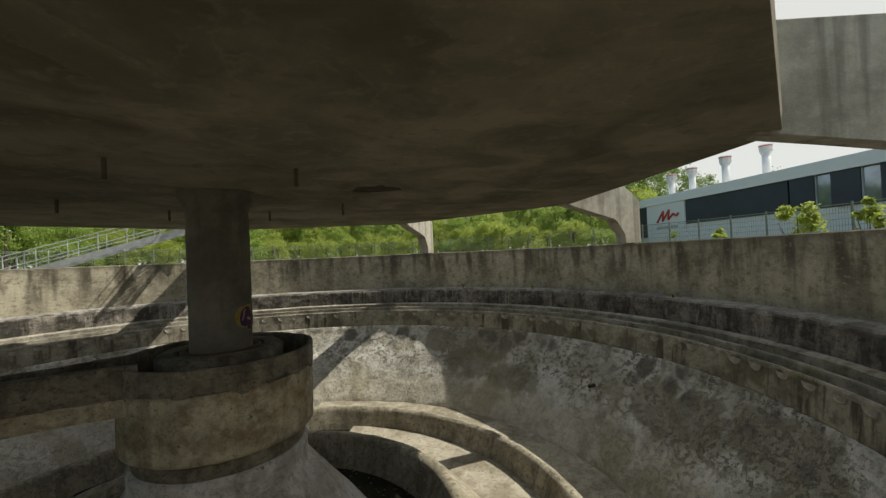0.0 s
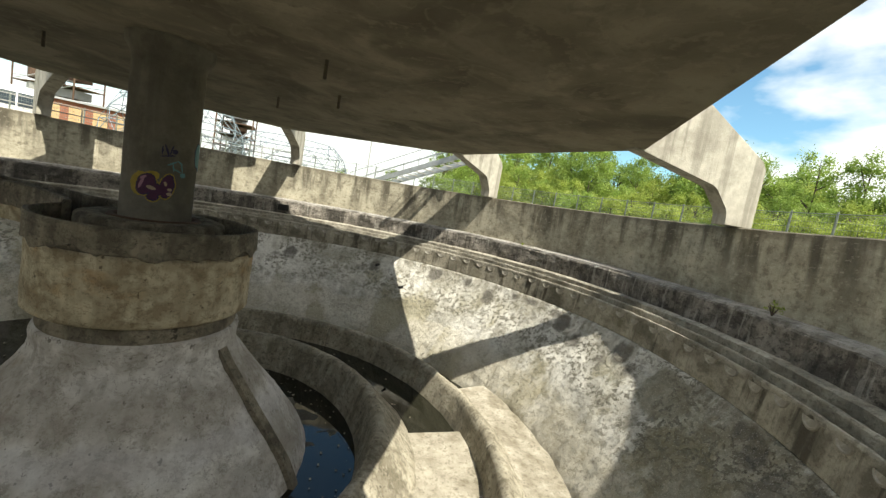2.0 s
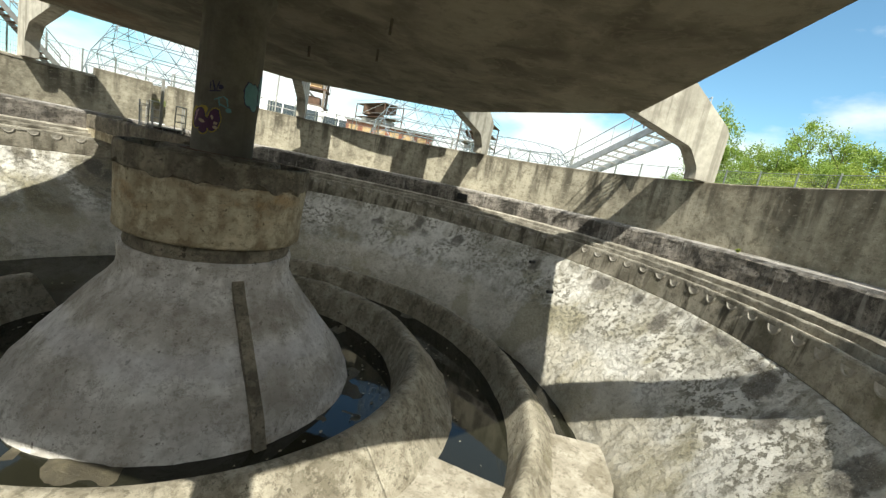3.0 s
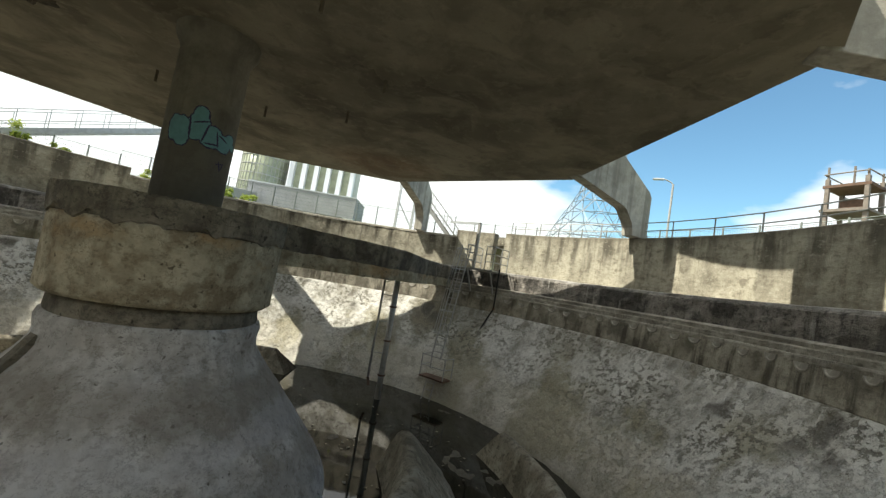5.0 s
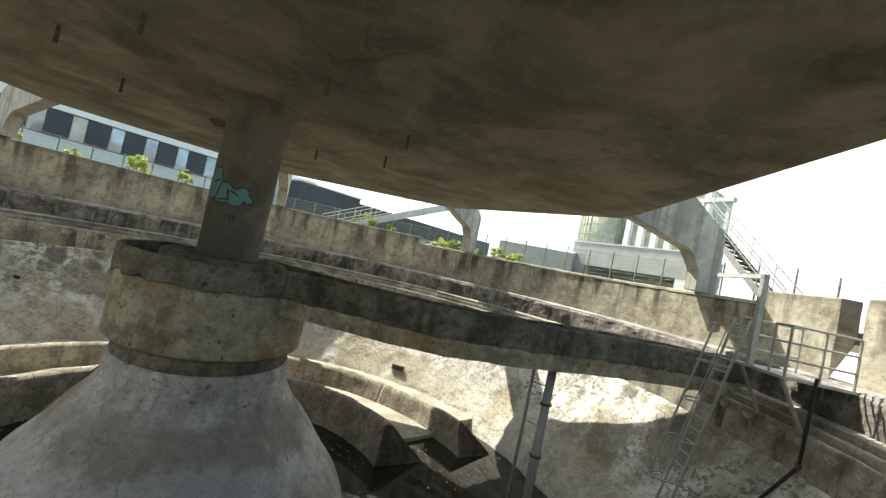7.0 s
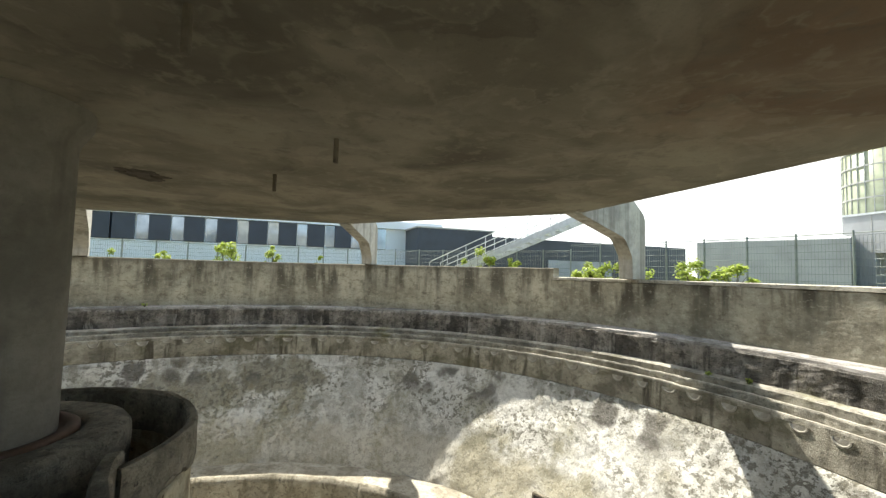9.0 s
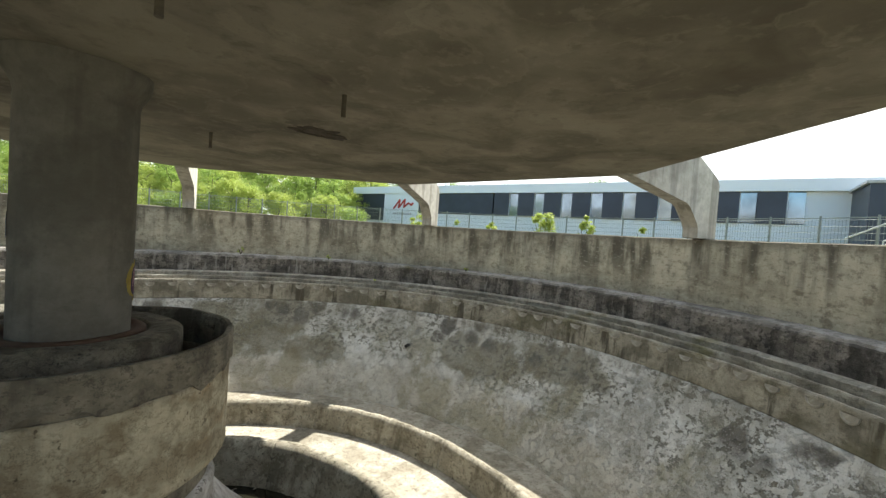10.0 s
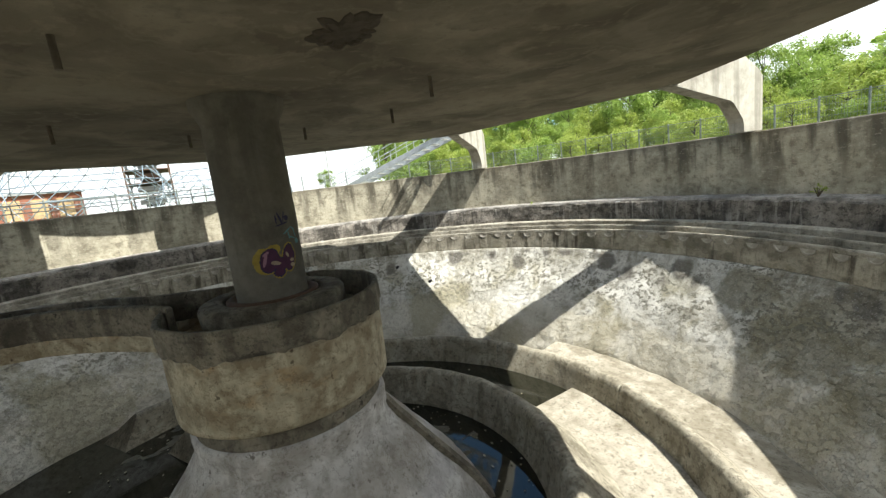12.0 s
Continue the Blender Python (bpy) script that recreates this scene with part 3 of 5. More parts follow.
lip = [(13.80, -2.74), (13.60, -2.76), (13.545, -2.80), (13.54, -3.08), (13.30, -3.12), (13.285, -2.93), (13.27, -2.90), (13.20, -2.895), (13.185, -2.93), (13.18, -3.14), (13.05, -3.15), (13.045, -3.07), (13.03, -3.055), (12.985, -3.06), (12.97, -3.10), (12.965, -3.18)]
vs, fs = lathe(fine(lip, 0.08), 0, 360, 600, 0.026, 2.4)
overflow = put("trim_lip", mesh_of("trim_lip", vs, fs, LIP))
tagged(overflow, "stepped overflow lip of worn dirty concrete round the basin", kind="structure")

band = [(12.97, -3.12), (12.93, -3.5), (12.90, -3.84), (12.95, -3.90), (12.98, -4.0)]
vs, fs = lathe(fine(band, 0.12), 0, 360, 360, 0.016, 0.9)
tagged(put("wall_band", mesh_of("wall_band", vs, fs, BUFF)), "smooth buff concrete band under the overflow lip, streaked with run-off", kind="structure")
bowl = [(13.03, -3.82), (12.85, -3.88), (12.68, -4.2), (12.36, -4.66), (11.86, -5.24), (11.38, -5.85), (10.94, -6.42), (10.55, -6.95), (10.25, -7.5), (10.1, Z_FLOOR - 0.1)]
vs, fs = lathe(fine(bowl, 0.11), 0, 360, 560, 0.085, 1.3)
tagged(put("wall_bowl", mesh_of("wall_bowl", vs, fs, BOWL, True)), "sloping sprayed-concrete bowl with blotches and spalled patches", kind="structure")



# half-round brackets under the lip
bm = bmesh.new()
rows = []
for i in range(11):
    w = math.pi * i / 10
    rows.append([bm.verts.new((x, -r * math.cos(w), -r * math.sin(w))) for x, r in ((0.06, 0.19), (-0.012, 0.19), (-0.03, 0.175), (-0.03, 0.145), (-0.012, 0.13), (-0.008, 0.0))])
for p, q in zip(rows, rows[1:]):
    for k in range(5):
        bm.faces.new((p[k], q[k], q[k + 1], p[k + 1]))
bmesh.ops.remove_doubles(bm, verts=bm.verts[:], dist=0.0005)
first = part("bracket", bm, BRACKET, overflow)
for i in range(110):
    at = pol(12.955, i * 360 / 110 + random.uniform(-0.25, 0.25), -3.18 + random.uniform(-0.03, 0.02))
    ob = first if i == 0 else put("bracket", first.data, overflow)
    ob.matrix_basis = pose(*at, 0, 0, i * 360 / 110)
    ob.scale = (1, random.uniform(0.85, 1.1), random.uniform(0.75, 1.05))

# floor, silt and water
vs, fs = [(0, 0, Z_FLOOR)], []
RINGS, SPOKES = 60, 180
for i in range(1, RINGS + 1):
    r = 10.6 * i / RINGS
    for k in range(SPOKES):
        v = pol(r, 360 * k / SPOKES, 0)
        v.z = Z_WATER - 0.075 + 0.13 * noise.fractal(v * 0.42 + Vector((3, 7, 0)), 0.9, 2.0, 5)
        vs.append(v)
for k in range(SPOKES):
    fs.append((0, 1 + k, 1 + (k + 1) % SPOKES))
for i in range(RINGS - 1):
    for k in range(SPOKES):
        j = (k + 1) % SPOKES
        fs.append((1 + i * SPOKES + k, 1 + (i + 1) * SPOKES + k, 1 + (i + 1) * SPOKES + j, 1 + i * SPOKES + j))
tagged(put("floor", mesh_of("floor", vs, fs, MUD, True)), "silty dark basin floor", kind="structure")
vs, fs = lathe([(3.0, Z_WATER), (10.4, Z_WATER)], 0, 360, 96)
tagged(put("water", mesh_of("water", vs, fs, WATER)), "shallow still water over the silt", kind="structure")


def cast_lengths(name, vs, n, seg, count, m, parent, smooth):
    """Cuts a swept profile of n places into lengths with closed ends."""
    for c in range(count):
        i0, i1 = seg * c // count, seg * (c + 1) // count
        rows = i1 - i0
        fs = [(i * n + k, (i + 1) * n + k, (i + 1) * n + k + 1, i * n + k + 1) for i in range(rows) for k in range(n - 1)]
        fs += [tuple(range(n)), tuple(rows * n + k for k in reversed(range(n)))]
        put(name, mesh_of(name, vs[i0 * n:(i1 + 1) * n], fs, m, smooth), parent)


def ridge(name, r_in, c0, c1, r_out, z_in, z_top, z_out, a0, a1, label):
    """A curved concrete ridge with sloped faces and hipped ends."""
    prof = fine([(r_in, z_in), (c0 - 0.04, z_top - 0.10), (c0 + 0.06, z_top), (c1 - 0.06, z_top), (c1 + 0.05, z_top - 0.08), (r_out, z_out)], 0.15)
    seg = int(abs(a1 - a0) * 1.6)
    vs, fs = [], []
    n = len(prof)
    for i in range(seg + 1):
        a = a0 + (a1 - a0) * i / seg
        for r, z in prof:
            hip = 5.5 * (z_top - z) / (z_top - z_in)
            aa = min(max(a, a0 + 6 - hip), a1 - 6 + hip)
            v = pol(r, aa, z)
            d = noise.fractal(v * 1.1, 0.8, 2.0, 4) * 0.035
            vs.append(pol(r + d, aa, z + d * 0.6))
    whole = thing(name, label, "ridge")
    cast_lengths("segment", vs, n, seg, 9, RIDGE, whole, True)


ridge("concrete_ridge", 5.05, 5.45, 5.75, 6.95, Z_FLOOR, -6.55, -7.75, -84, 212, "curved inner concrete ridge with pale rounded crest")
ridge("concrete_ridge", 8.22, 8.58, 8.80, 9.7, Z_FLOOR, -6.72, -7.62, -84, 216, "curved outer concrete ridge with worn sloping faces")


def channel(name, r0, r1, z, a0, a1):
    prof = fine([(r0, z - 0.9), (r0, z), (r1, z), (r1, z - 0.9)], 0.2)
    vs, fs = lathe(prof, a0, a1, 120, 0.03, 1.4)
    whole = thing(name, "washed pale concrete channel bed between the ridges", "channel bed")
    cast_lengths("bed_slab", vs, len(prof), 120, 6, SLAB, whole, False)


channel("channel_bed", 6.3, 8.5, -7.48, -72, 94)
channel("channel_bed", 9.0, 10.75, -7.15, -72, 107)

# ---- the middle: cone, cup, column ----
pedestal = thing("pedestal", "bell-shaped concrete pedestal carrying an ochre-stained round cup", "pedestal", (0, 0, Z_FLOOR))


def turned(name, prof, m, parent, label="", rough=0.0, step=0.12, seg=128, scale=1.2, closed=False, smooth=True):
    vs, fs = lathe(fine(prof, step), 0, 360, seg, rough, scale, closed)
    ob = put(name, mesh_of(name, vs, fs, m, smooth), parent, label)
    ob.matrix_parent_inverse = parent.matrix_basis.inverted() if parent else Matrix()
    return ob


cone = turned("cone", [(3.92, Z_FLOOR - 0.1), (3.86, -7.62), (3.62, -7.15), (3.08, -6.45), (2.46, -5.68), (2.06, -5.18), (1.90, -4.92), (1.86, -4.72), (1.88, -4.5), (1.84, -4.39), (1.6, -4.35)], CONE, pedestal, "grey bell-shaped cone with rust stains", 0.035)
# the collar's dark colour carries the shadow of the gap below the drum
turned("collar", [(1.78, -4.44), (1.80, -4.32), (1.78, -4.17), (1.76, -4.07), (1.5, -4.0)], BAND, pedestal, "recessed collar, coloured dark for the shaded gap under the drum", 0.012)
cup = turned("cup", [(1.2, -4.0), (1.93, -4.04), (2.01, -3.97), (2.02, -2.67), (1.97, -2.68), (1.95, -3.5)], CUP, pedestal, "ochre-stained concrete drum", 0.016)
OPEN = -124.0
rim = fine([(2.0, -2.68), (2.06, -2.65), (2.06, -2.21), (2.04, -2.17), (1.97, -2.17), (1.945, -2.2), (1.94, -2.74), (1.965, -2.76)], 0.12)
vs, fs = lathe(rim, OPEN + 19, OPEN + 341, 150, 0.03, 1.6, True)
for v in vs:
    if v.z < -2.57 and v.xy.length > 1.98:
        v.z += 0.16 * noise.fractal(Vector((v.x * 2.2, v.y * 2.2, 1.0)), 0.9, 2.0, 5)
put("rim", mesh_of("rim", vs, fs, BAND, False), cup, "dark weathered upper band")
# near-black colour on the floor deepens the shade inside the cup's channel
turned("channel_floor", [(1.91, -3.42), (1.6, -3.44), (1.2, -3.46)], MUD, cup, "wet channel floor, near-black to deepen the channel's shade", 0.012)
turned("inner_ring", [(1.34, -3.5), (1.34, -2.21), (1.31, -2.16), (1.24, -2.13), (0.94, -2.13), (0.90, -2.16), (0.90, -2.26), (0.6, -2.28)], BAND, pedestal, "broken concrete ring round the column foot", 0.035)
# a raised strip down the cone
for az in (69.0,):
    m = Matrix.Rotation(radians(az), 4, "Z")
    bm = bmesh.new()
    line = ((1.84, -4.8), (2.06, -5.13), (2.5, -5.68), (3.12, -6.45), (3.66, -7.13), (3.98, -7.75))
    rows = []
    for r, z in line:
        rows.append([bm.verts.new(m @ Vector(p)) for p in ((r - 0.1, -0.13, z - 0.08), (r + 0.06, -0.12, z + 0.05), (r + 0.06, 0.12, z + 0.05), (r - 0.1, 0.13, z - 0.08))])
    for p, q in zip(rows, rows[1:]):
        for k in range(4):
            bm.faces.new((p[k], p[(k + 1) % 4], q[(k + 1) % 4], q[k]))
    part("strip", bm, BAND, cone)

pillar = thing("column", "smooth round concrete column with spray-painted tags", "column", (0, 0, -2.36))
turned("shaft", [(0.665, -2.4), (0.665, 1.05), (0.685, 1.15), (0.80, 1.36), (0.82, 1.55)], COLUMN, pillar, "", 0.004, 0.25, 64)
turned("foot_ring", [(0.86, -2.26), (0.86, -2.14), (0.83, -2.12), (0.74, -2.12), (0.72, -2.16), (0.6, -2.2)], RUST, pillar, "rusted steel ring", 0.006, 0.1, 64)
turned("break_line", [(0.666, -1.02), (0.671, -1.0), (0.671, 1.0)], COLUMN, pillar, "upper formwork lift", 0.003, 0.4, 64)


def sprayed(name, az, z, blobs, m, lift, parent, cell=0.018):
    """Paint on the column: the union of ellipses (u, v, a, b, turn), laid on the round face."""
    r = 0.675 + lift
    lim = max(abs(u) + max(a, b) for u, v, a, b, w in blobs) + cell
    k = int(lim / cell)
    idx, vs, fs = {}, [], []

    def vert(i, j):
        if (i, j) not in idx:
            idx[i, j] = len(vs)
            vs.append(pol(r, az + math.degrees(i * cell / r), z + j * cell))
        return idx[i, j]

    for i in range(-k, k):
        for j in range(-k, k):
            u, v = (i + 0.5) * cell, (j + 0.5) * cell
            for cu, cv, a, b, w in blobs:
                c, s = math.cos(radians(w)), math.sin(radians(w))
                p, q = (u - cu) * c + (v - cv) * s, -(u - cu) * s + (v - cv) * c
                if (p / a) ** 2 + (q / b) ** 2 < 1 + 0.12 * noise.noise(Vector((u * 9, v * 9, az))):
                    fs.append((vert(i, j), vert(i + 1, j), vert(i + 1, j + 1), vert(i, j + 1)))
                    break
    ob = put(name, mesh_of(name, vs, fs, m), parent)
    ob.matrix_parent_inverse = parent.matrix_basis.inverted()
    return ob


def grown(blobs, d):
    return [(u, v, a + d, b + d, w) for u, v, a, b, w in blobs]


lobes = [(-0.15, 0.03, 0.17, 0.24, -22), (0.03, -0.06, 0.15, 0.13, 0), (0.22, 0.03, 0.13, 0.25, -8), (-0.01, -0.21, 0.11, 0.09, 0)]
sprayed("paint_halo", 12.0, -1.44, [(-0.25, 0.03, 0.19, 0.24, -10), (-0.08, 0.2, 0.16, 0.10, 20)] + grown(lobes, 0.022), YELLOW, 0.002, pillar)
sprayed("paint_outline", 12.0, -1.44, lobes, INK, 0.004, pillar)
sprayed("paint_fill", 12.0, -1.44, grown(lobes, -0.02), PURPLE, 0.006, pillar)
sprayed("paint_mark", 12.0, -1.44, [(-0.05, -0.03, 0.09, 0.035, -12), (0.27, -0.03, 0.04, 0.035, 0), (0.27, -0.12, 0.05, 0.04, 0), (0.19, 0.08, 0.025, 0.05, 20)], CREAM, 0.008, pillar, 0.012)
sprayed("paint_mark", 12.0, -1.44, [(-0.23, 0.04, 0.03, 0.12, -20), (-0.2, 0.16, 0.07, 0.025, 35)], PINK, 0.008, pillar, 0.012)
cloud = [(-0.56, 0.0, 0.13, 0.26, 0), (-0.42, -0.05, 0.16, 0.30, 8), (-0.14, 0.10, 0.20, 0.28, -10), (0.12, -0.04, 0.22, 0.22, 0), (0.38, -0.10, 0.20, 0.17, -15), (-0.12, 0.36, 0.13, 0.14, 0), (0.52, 0.02, 0.15, 0.12, 30), (0.66, -0.08, 0.10, 0.07, -30)]
sprayed("paint_outline", 137.0, -0.68, grown(cloud, 0.025), INK, 0.002, pillar)
sprayed("paint_fill", 137.0, -0.68, cloud, TEAL, 0.005, pillar)
sprayed("paint_mark", 137.0, -0.68, [(-0.28, 0.05, 0.02, 0.24, 5), (0.0, 0.0, 0.02, 0.2, -12), (0.24, -0.05, 0.02, 0.16, 12), (-0.1, 0.2, 0.14, 0.018, 20), (0.36, 0.0, 0.12, 0.018, -25), (0.15, -0.18, 0.16, 0.018, 8)], INK, 0.008, pillar, 0.012)
sprayed("paint_tag", 26.0, -0.68, [(0, 0, 0.02, 0.12, 20), (0.08, 0.03, 0.015, 0.1, -15), (-0.08, 0, 0.015, 0.08, 0), (0.03, -0.1, 0.14, 0.014, 12), (0.14, 0.0, 0.05, 0.05, 0)], INK, 0.003, pillar, 0.012)
sprayed("paint_tag", 44.0, -1.02, [(-0.1, 0.1, 0.10, 0.014, 30), (-0.08, 0.02, 0.014, 0.09, 10), (0.0, -0.04, 0.09, 0.014, -20), (0.08, 0.04, 0.014, 0.1, 15), (0.04, 0.13, 0.07, 0.014, -35), (0.12, -0.12, 0.06, 0.05, 0)], TEAL, 0.003, pillar, 0.012)
sprayed("paint_tag", 170.0, -1.25, [(0, 0, 0.016, 0.11, 20), (0.07, 0.02, 0.014, 0.08, -15), (0.0, 0.05, 0.1, 0.014, 12)], INK, 0.003, pillar, 0.012)


def under(ob, parent):
    """Hangs ob, built in world places, under a thing or its part."""
    top = parent
    while top.parent:
        top = top.parent
    ob.parent = parent
    ob.matrix_parent_inverse = top.matrix_basis.inverted()
    return ob


# ---- the trough from the cup to the wall ----
LINE = [Vector(p) for p in ((-0.92, -1.36), (-1.95, -2.6), (-2.75, -3.6), (-3.2, -4.5), (-3.42, -5.7), (-3.45, -7.0), (-3.45, -8.3), (-3.65, -9.9), (-3.98, -11.8), (-4.35, -13.75))]


def along(s):
    """The trough's centre line, s from 0 to 1."""
    x = s * (len(LINE) - 1)
    i = min(int(x), len(LINE) - 2)
    p = [LINE[max(i - 1, 0)], LINE[i], LINE[i + 1], LINE[min(i + 2, len(LINE) - 1)]]
    u = x - i
    return 0.5 * (2 * p[1] + (p[2] - p[0]) * u + (2 * p[0] - 5 * p[1] + 4 * p[2] - p[3]) * u * u + (3 * p[1] - p[0] - 3 * p[2] + p[3]) * u ** 3)


def swept(prof_at, steps=64, rough=0.02):
    vs, fs, n = [], [], 0
    for i in range(steps + 1):
        s = i / steps
        c = along(s)
        d = (along(min(s + 0.01, 1)) - along(max(s - 0.01, 0))).normalized()
        side = Vector((-d.y, d.x))
        prof = prof_at(s)
        n = len(prof)
        for w, z in prof:
            q = Vector((*(c + side * w), z))
            k = noise.fractal(q * 1.8, 0.8, 2.0, 4) * rough
            vs.append(Vector((*(c + side * (w + k)), z + k)))
    for i in range(steps):
        for k in range(n):
            j = (k + 1) % n
            fs.append((i * n + k, (i + 1) * n + k, (i + 1) * n + j, i * n + j))
    fs += [tuple(range(n)), tuple(steps * n + k for k in reversed(range(n)))]
    return vs, fs


def flare(s):
    return 0.42 + 0.36 * max(0.0, 1 - s / 0.13) ** 2


trough = thing("trough", "long raised concrete trough from the cup to the basin wall", "trough", (-3.3, -7.7, -3.05))
for sign, nm in ((1, "side_wall"), (-1, "side_wall")):
    vs, fs = swept(lambda s: [(sign * flare(s), -2.62), (sign * flare(s), -2.12), (sign * (flare(s) - 0.03), -2.08), (sign * (flare(s) - 0.14), -2.08), (sign * (flare(s) - 0.16), -2.12), (sign * (flare(s) - 0.16), -2.8), (sign * (flare(s) - 0.05), -2.8)])
    under(put(nm, mesh_of(nm, vs, fs, TROUGH)), trough)
vs, fs = swept(lambda s: [(-flare(s) + 0.03, -3.05), (flare(s) - 0.03, -3.05), (flare(s) - 0.02, -2.63), (0.2, -2.74), (-0.2, -2.74), (-flare(s) + 0.02, -2.63)])
under(put("bed", mesh_of("bed", vs, fs, CUP), None, "ochre-stained beam under the channel"), trough)

prop = thing("support_pole", "grey steel pole standing in the water under the trough", "pole", (-2.95, -7.75, Z_FLOOR))
part("pipe", rods([((0, 0, 0), (0, 0, 4.82))], 0.11, 16), STEEL, prop, "", True)
for z in (1.1, 2.4, 3.7):
    part("clamp", rods([((0, 0, z), (0, 0, z + 0.06))], 0.145, 16), RUST, prop)
hose = thing("drain_pipe", "thin grey drain pipe hanging beside the pole", "pipe", (-2.5, -7.55, -7.1))
part("pipe", rods([((0, 0, 0.25), (0, 0, 4.06))], 0.045, 10), STEEL, hose, "", True)
part("elbow", rods([((0, 0, 0.26), (-0.06, 0.05, 0.1)), ((-0.06, 0.05, 0.1), (-0.1, 0.1, 0.0))], 0.05, 10), RUST, hose)
for z in (1.2, 2.4, 3.4):
    part("clamp", rods([((-0.4, -0.16, z), (0.02, 0.0, z))], 0.02), STEEL, hose)

# ---- the slab overhead and its eight frames ----
A0, R_D, Z_D = 83.5, 11.2, 1.49
tank = thing("raised_tank", "huge eight-sided concrete tank floor overhead, brown and blotched", "tank", (0, 0, 1.35))
vs, fs = [], []
N_R, N_A = 46, 24


def octo(az, r):
    """The radius of the eight-sided edge at an azimuth."""
    w = ((az - A0) % 45) - 22.5
    edge = R_D * math.cos(radians(22.5)) / math.cos(radians(w))
    return r * edge


def soffit_at(az, f):
    """A place on the uneven soffit, f from 0 in the middle to 1 at the edge."""
    v = pol(octo(az, f), az, Z_D + 0.05 * (1 - f))
    v.z += 0.05 * noise.fractal(v * 0.55, 1.0, 2.0, 3) * (1 - f ** 8)
    return v


cols = 8 * N_A
for i in range(N_R + 1):
    for k in range(cols):
        vs.append(soffit_at(A0 + 45 * k / N_A, max(i / N_R, 0.002)))
for i in range(N_R):
    for k in range(cols):
        j = (k + 1) % cols
        fs.append((i * cols + k, i * cols + j, (i + 1) * cols + j, (i + 1) * cols + k))
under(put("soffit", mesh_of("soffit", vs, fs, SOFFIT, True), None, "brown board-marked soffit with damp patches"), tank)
vs_e, fs_e = [], []
for k in range(cols):
    az = A0 + 45 * k / N_A
    for r, z in ((octo(az, 1.0), Z_D), (octo(az, 1.002), Z_D + 0.16), (R_D * math.cos(radians(22.5)) / math.cos(radians((az - A0) % 45 - 22.5)) - 0.05, Z_D + 0.3)):
        vs_e.append(pol(r, az, z))
for k in range(cols):
    j = (k + 1) % cols
    for i in range(2):
        fs_e.append((k * 3 + i, j * 3 + i, j * 3 + i + 1, k * 3 + i + 1))
under(put("drip_edge", mesh_of("drip_edge", vs_e, fs_e, SOFFIT), None, "thin rounded concrete drip edge"), tank)
prof = [(0.982, Z_D + 0.2), (0.982, 3.25), (0.955, 3.3), (0.915, 3.3), (0.915, 1.75), (0.01, 1.75)]
vs, fs = [], []
for k in range(8):
    for f, z in prof:
        vs.append(pol(R_D * f, A0 + 45 * k, z))
n = len(prof)
for k in range(8):
    j = (k + 1) % 8
    for i in range(n - 1):
        fs.append((k * n + i, j * n + i, j * n + i + 1, k * n + i + 1))
under(put("wall", mesh_of("wall", vs, fs, FRAME), None, "grey outer wall of the tank"), tank)
# the open gallery over one edge: two piers and a beam
gallery = [pol(R_D * 0.955, A0 + 45 * k, 0) for k in (2, 3)]
turn = Matrix.Rotation(radians(A0 + 112.5), 4, "Z")
for f, half, lo, hi in ((0.91, 0.6, 3.28, 5.32), (0.254, 1.0, 3.28, 5.32), (0.5, 4.0, 5.3, 7.0)):
    m = Matrix.Translation(gallery[0].lerp(gallery[1], f)) @ turn
    under(part("gallery_beam" if half > 2 else "gallery_pier", boxed((-0.14, -half, lo), (0.14, half, hi), m), FRAME, None), tank)
# a broken hatch; its hole's shade is a flat dark brown patch
bm = bmesh.new()
rings = []
for r, drop in ((0.46, -0.01), (0.43, 0.012), (0.33, 0.03), (0.27, 0.006), (0.16, 0.008)):
    ring = []
    for i in range(48):
        a = 2 * math.pi * i / 48
        k = r * (1 + 0.42 * noise.fractal(Vector((2.2 * math.cos(a), 2.2 * math.sin(a), r)), 0.8, 2.0, 5))
        x, y = 3.54 + 1.25 * k * math.cos(a), 1.09 + 0.8 * k * math.sin(a)
        az = math.degrees(math.atan2(y, x))
        p = soffit_at(az, math.hypot(x, y) / octo(az, 1.0))
        ring.append(bm.verts.new((p.x, p.y, p.z - drop)))
    rings.append(ring)
for p, q in zip(rings, rings[1:]):
    for i in range(48):
        bm.faces.new((p[i], p[(i + 1) % 48], q[(i + 1) % 48], q[i]))
bm.faces.new(rings[-1])
under(part("hatch", bm, HOLE_SHADE, None, "ragged broken hatch, its shaded hole a flat dark brown patch"), tank)
for k in range(7):
    p = pol(3.6, A0 - 22.5 + 45 * k, Z_D + 0.05)
    under(part("drain_stub", rods([(p, p - Vector((0, 0, 0.36)))], 0.035, 12), STUB, None, "short dull drain stub"), tank)

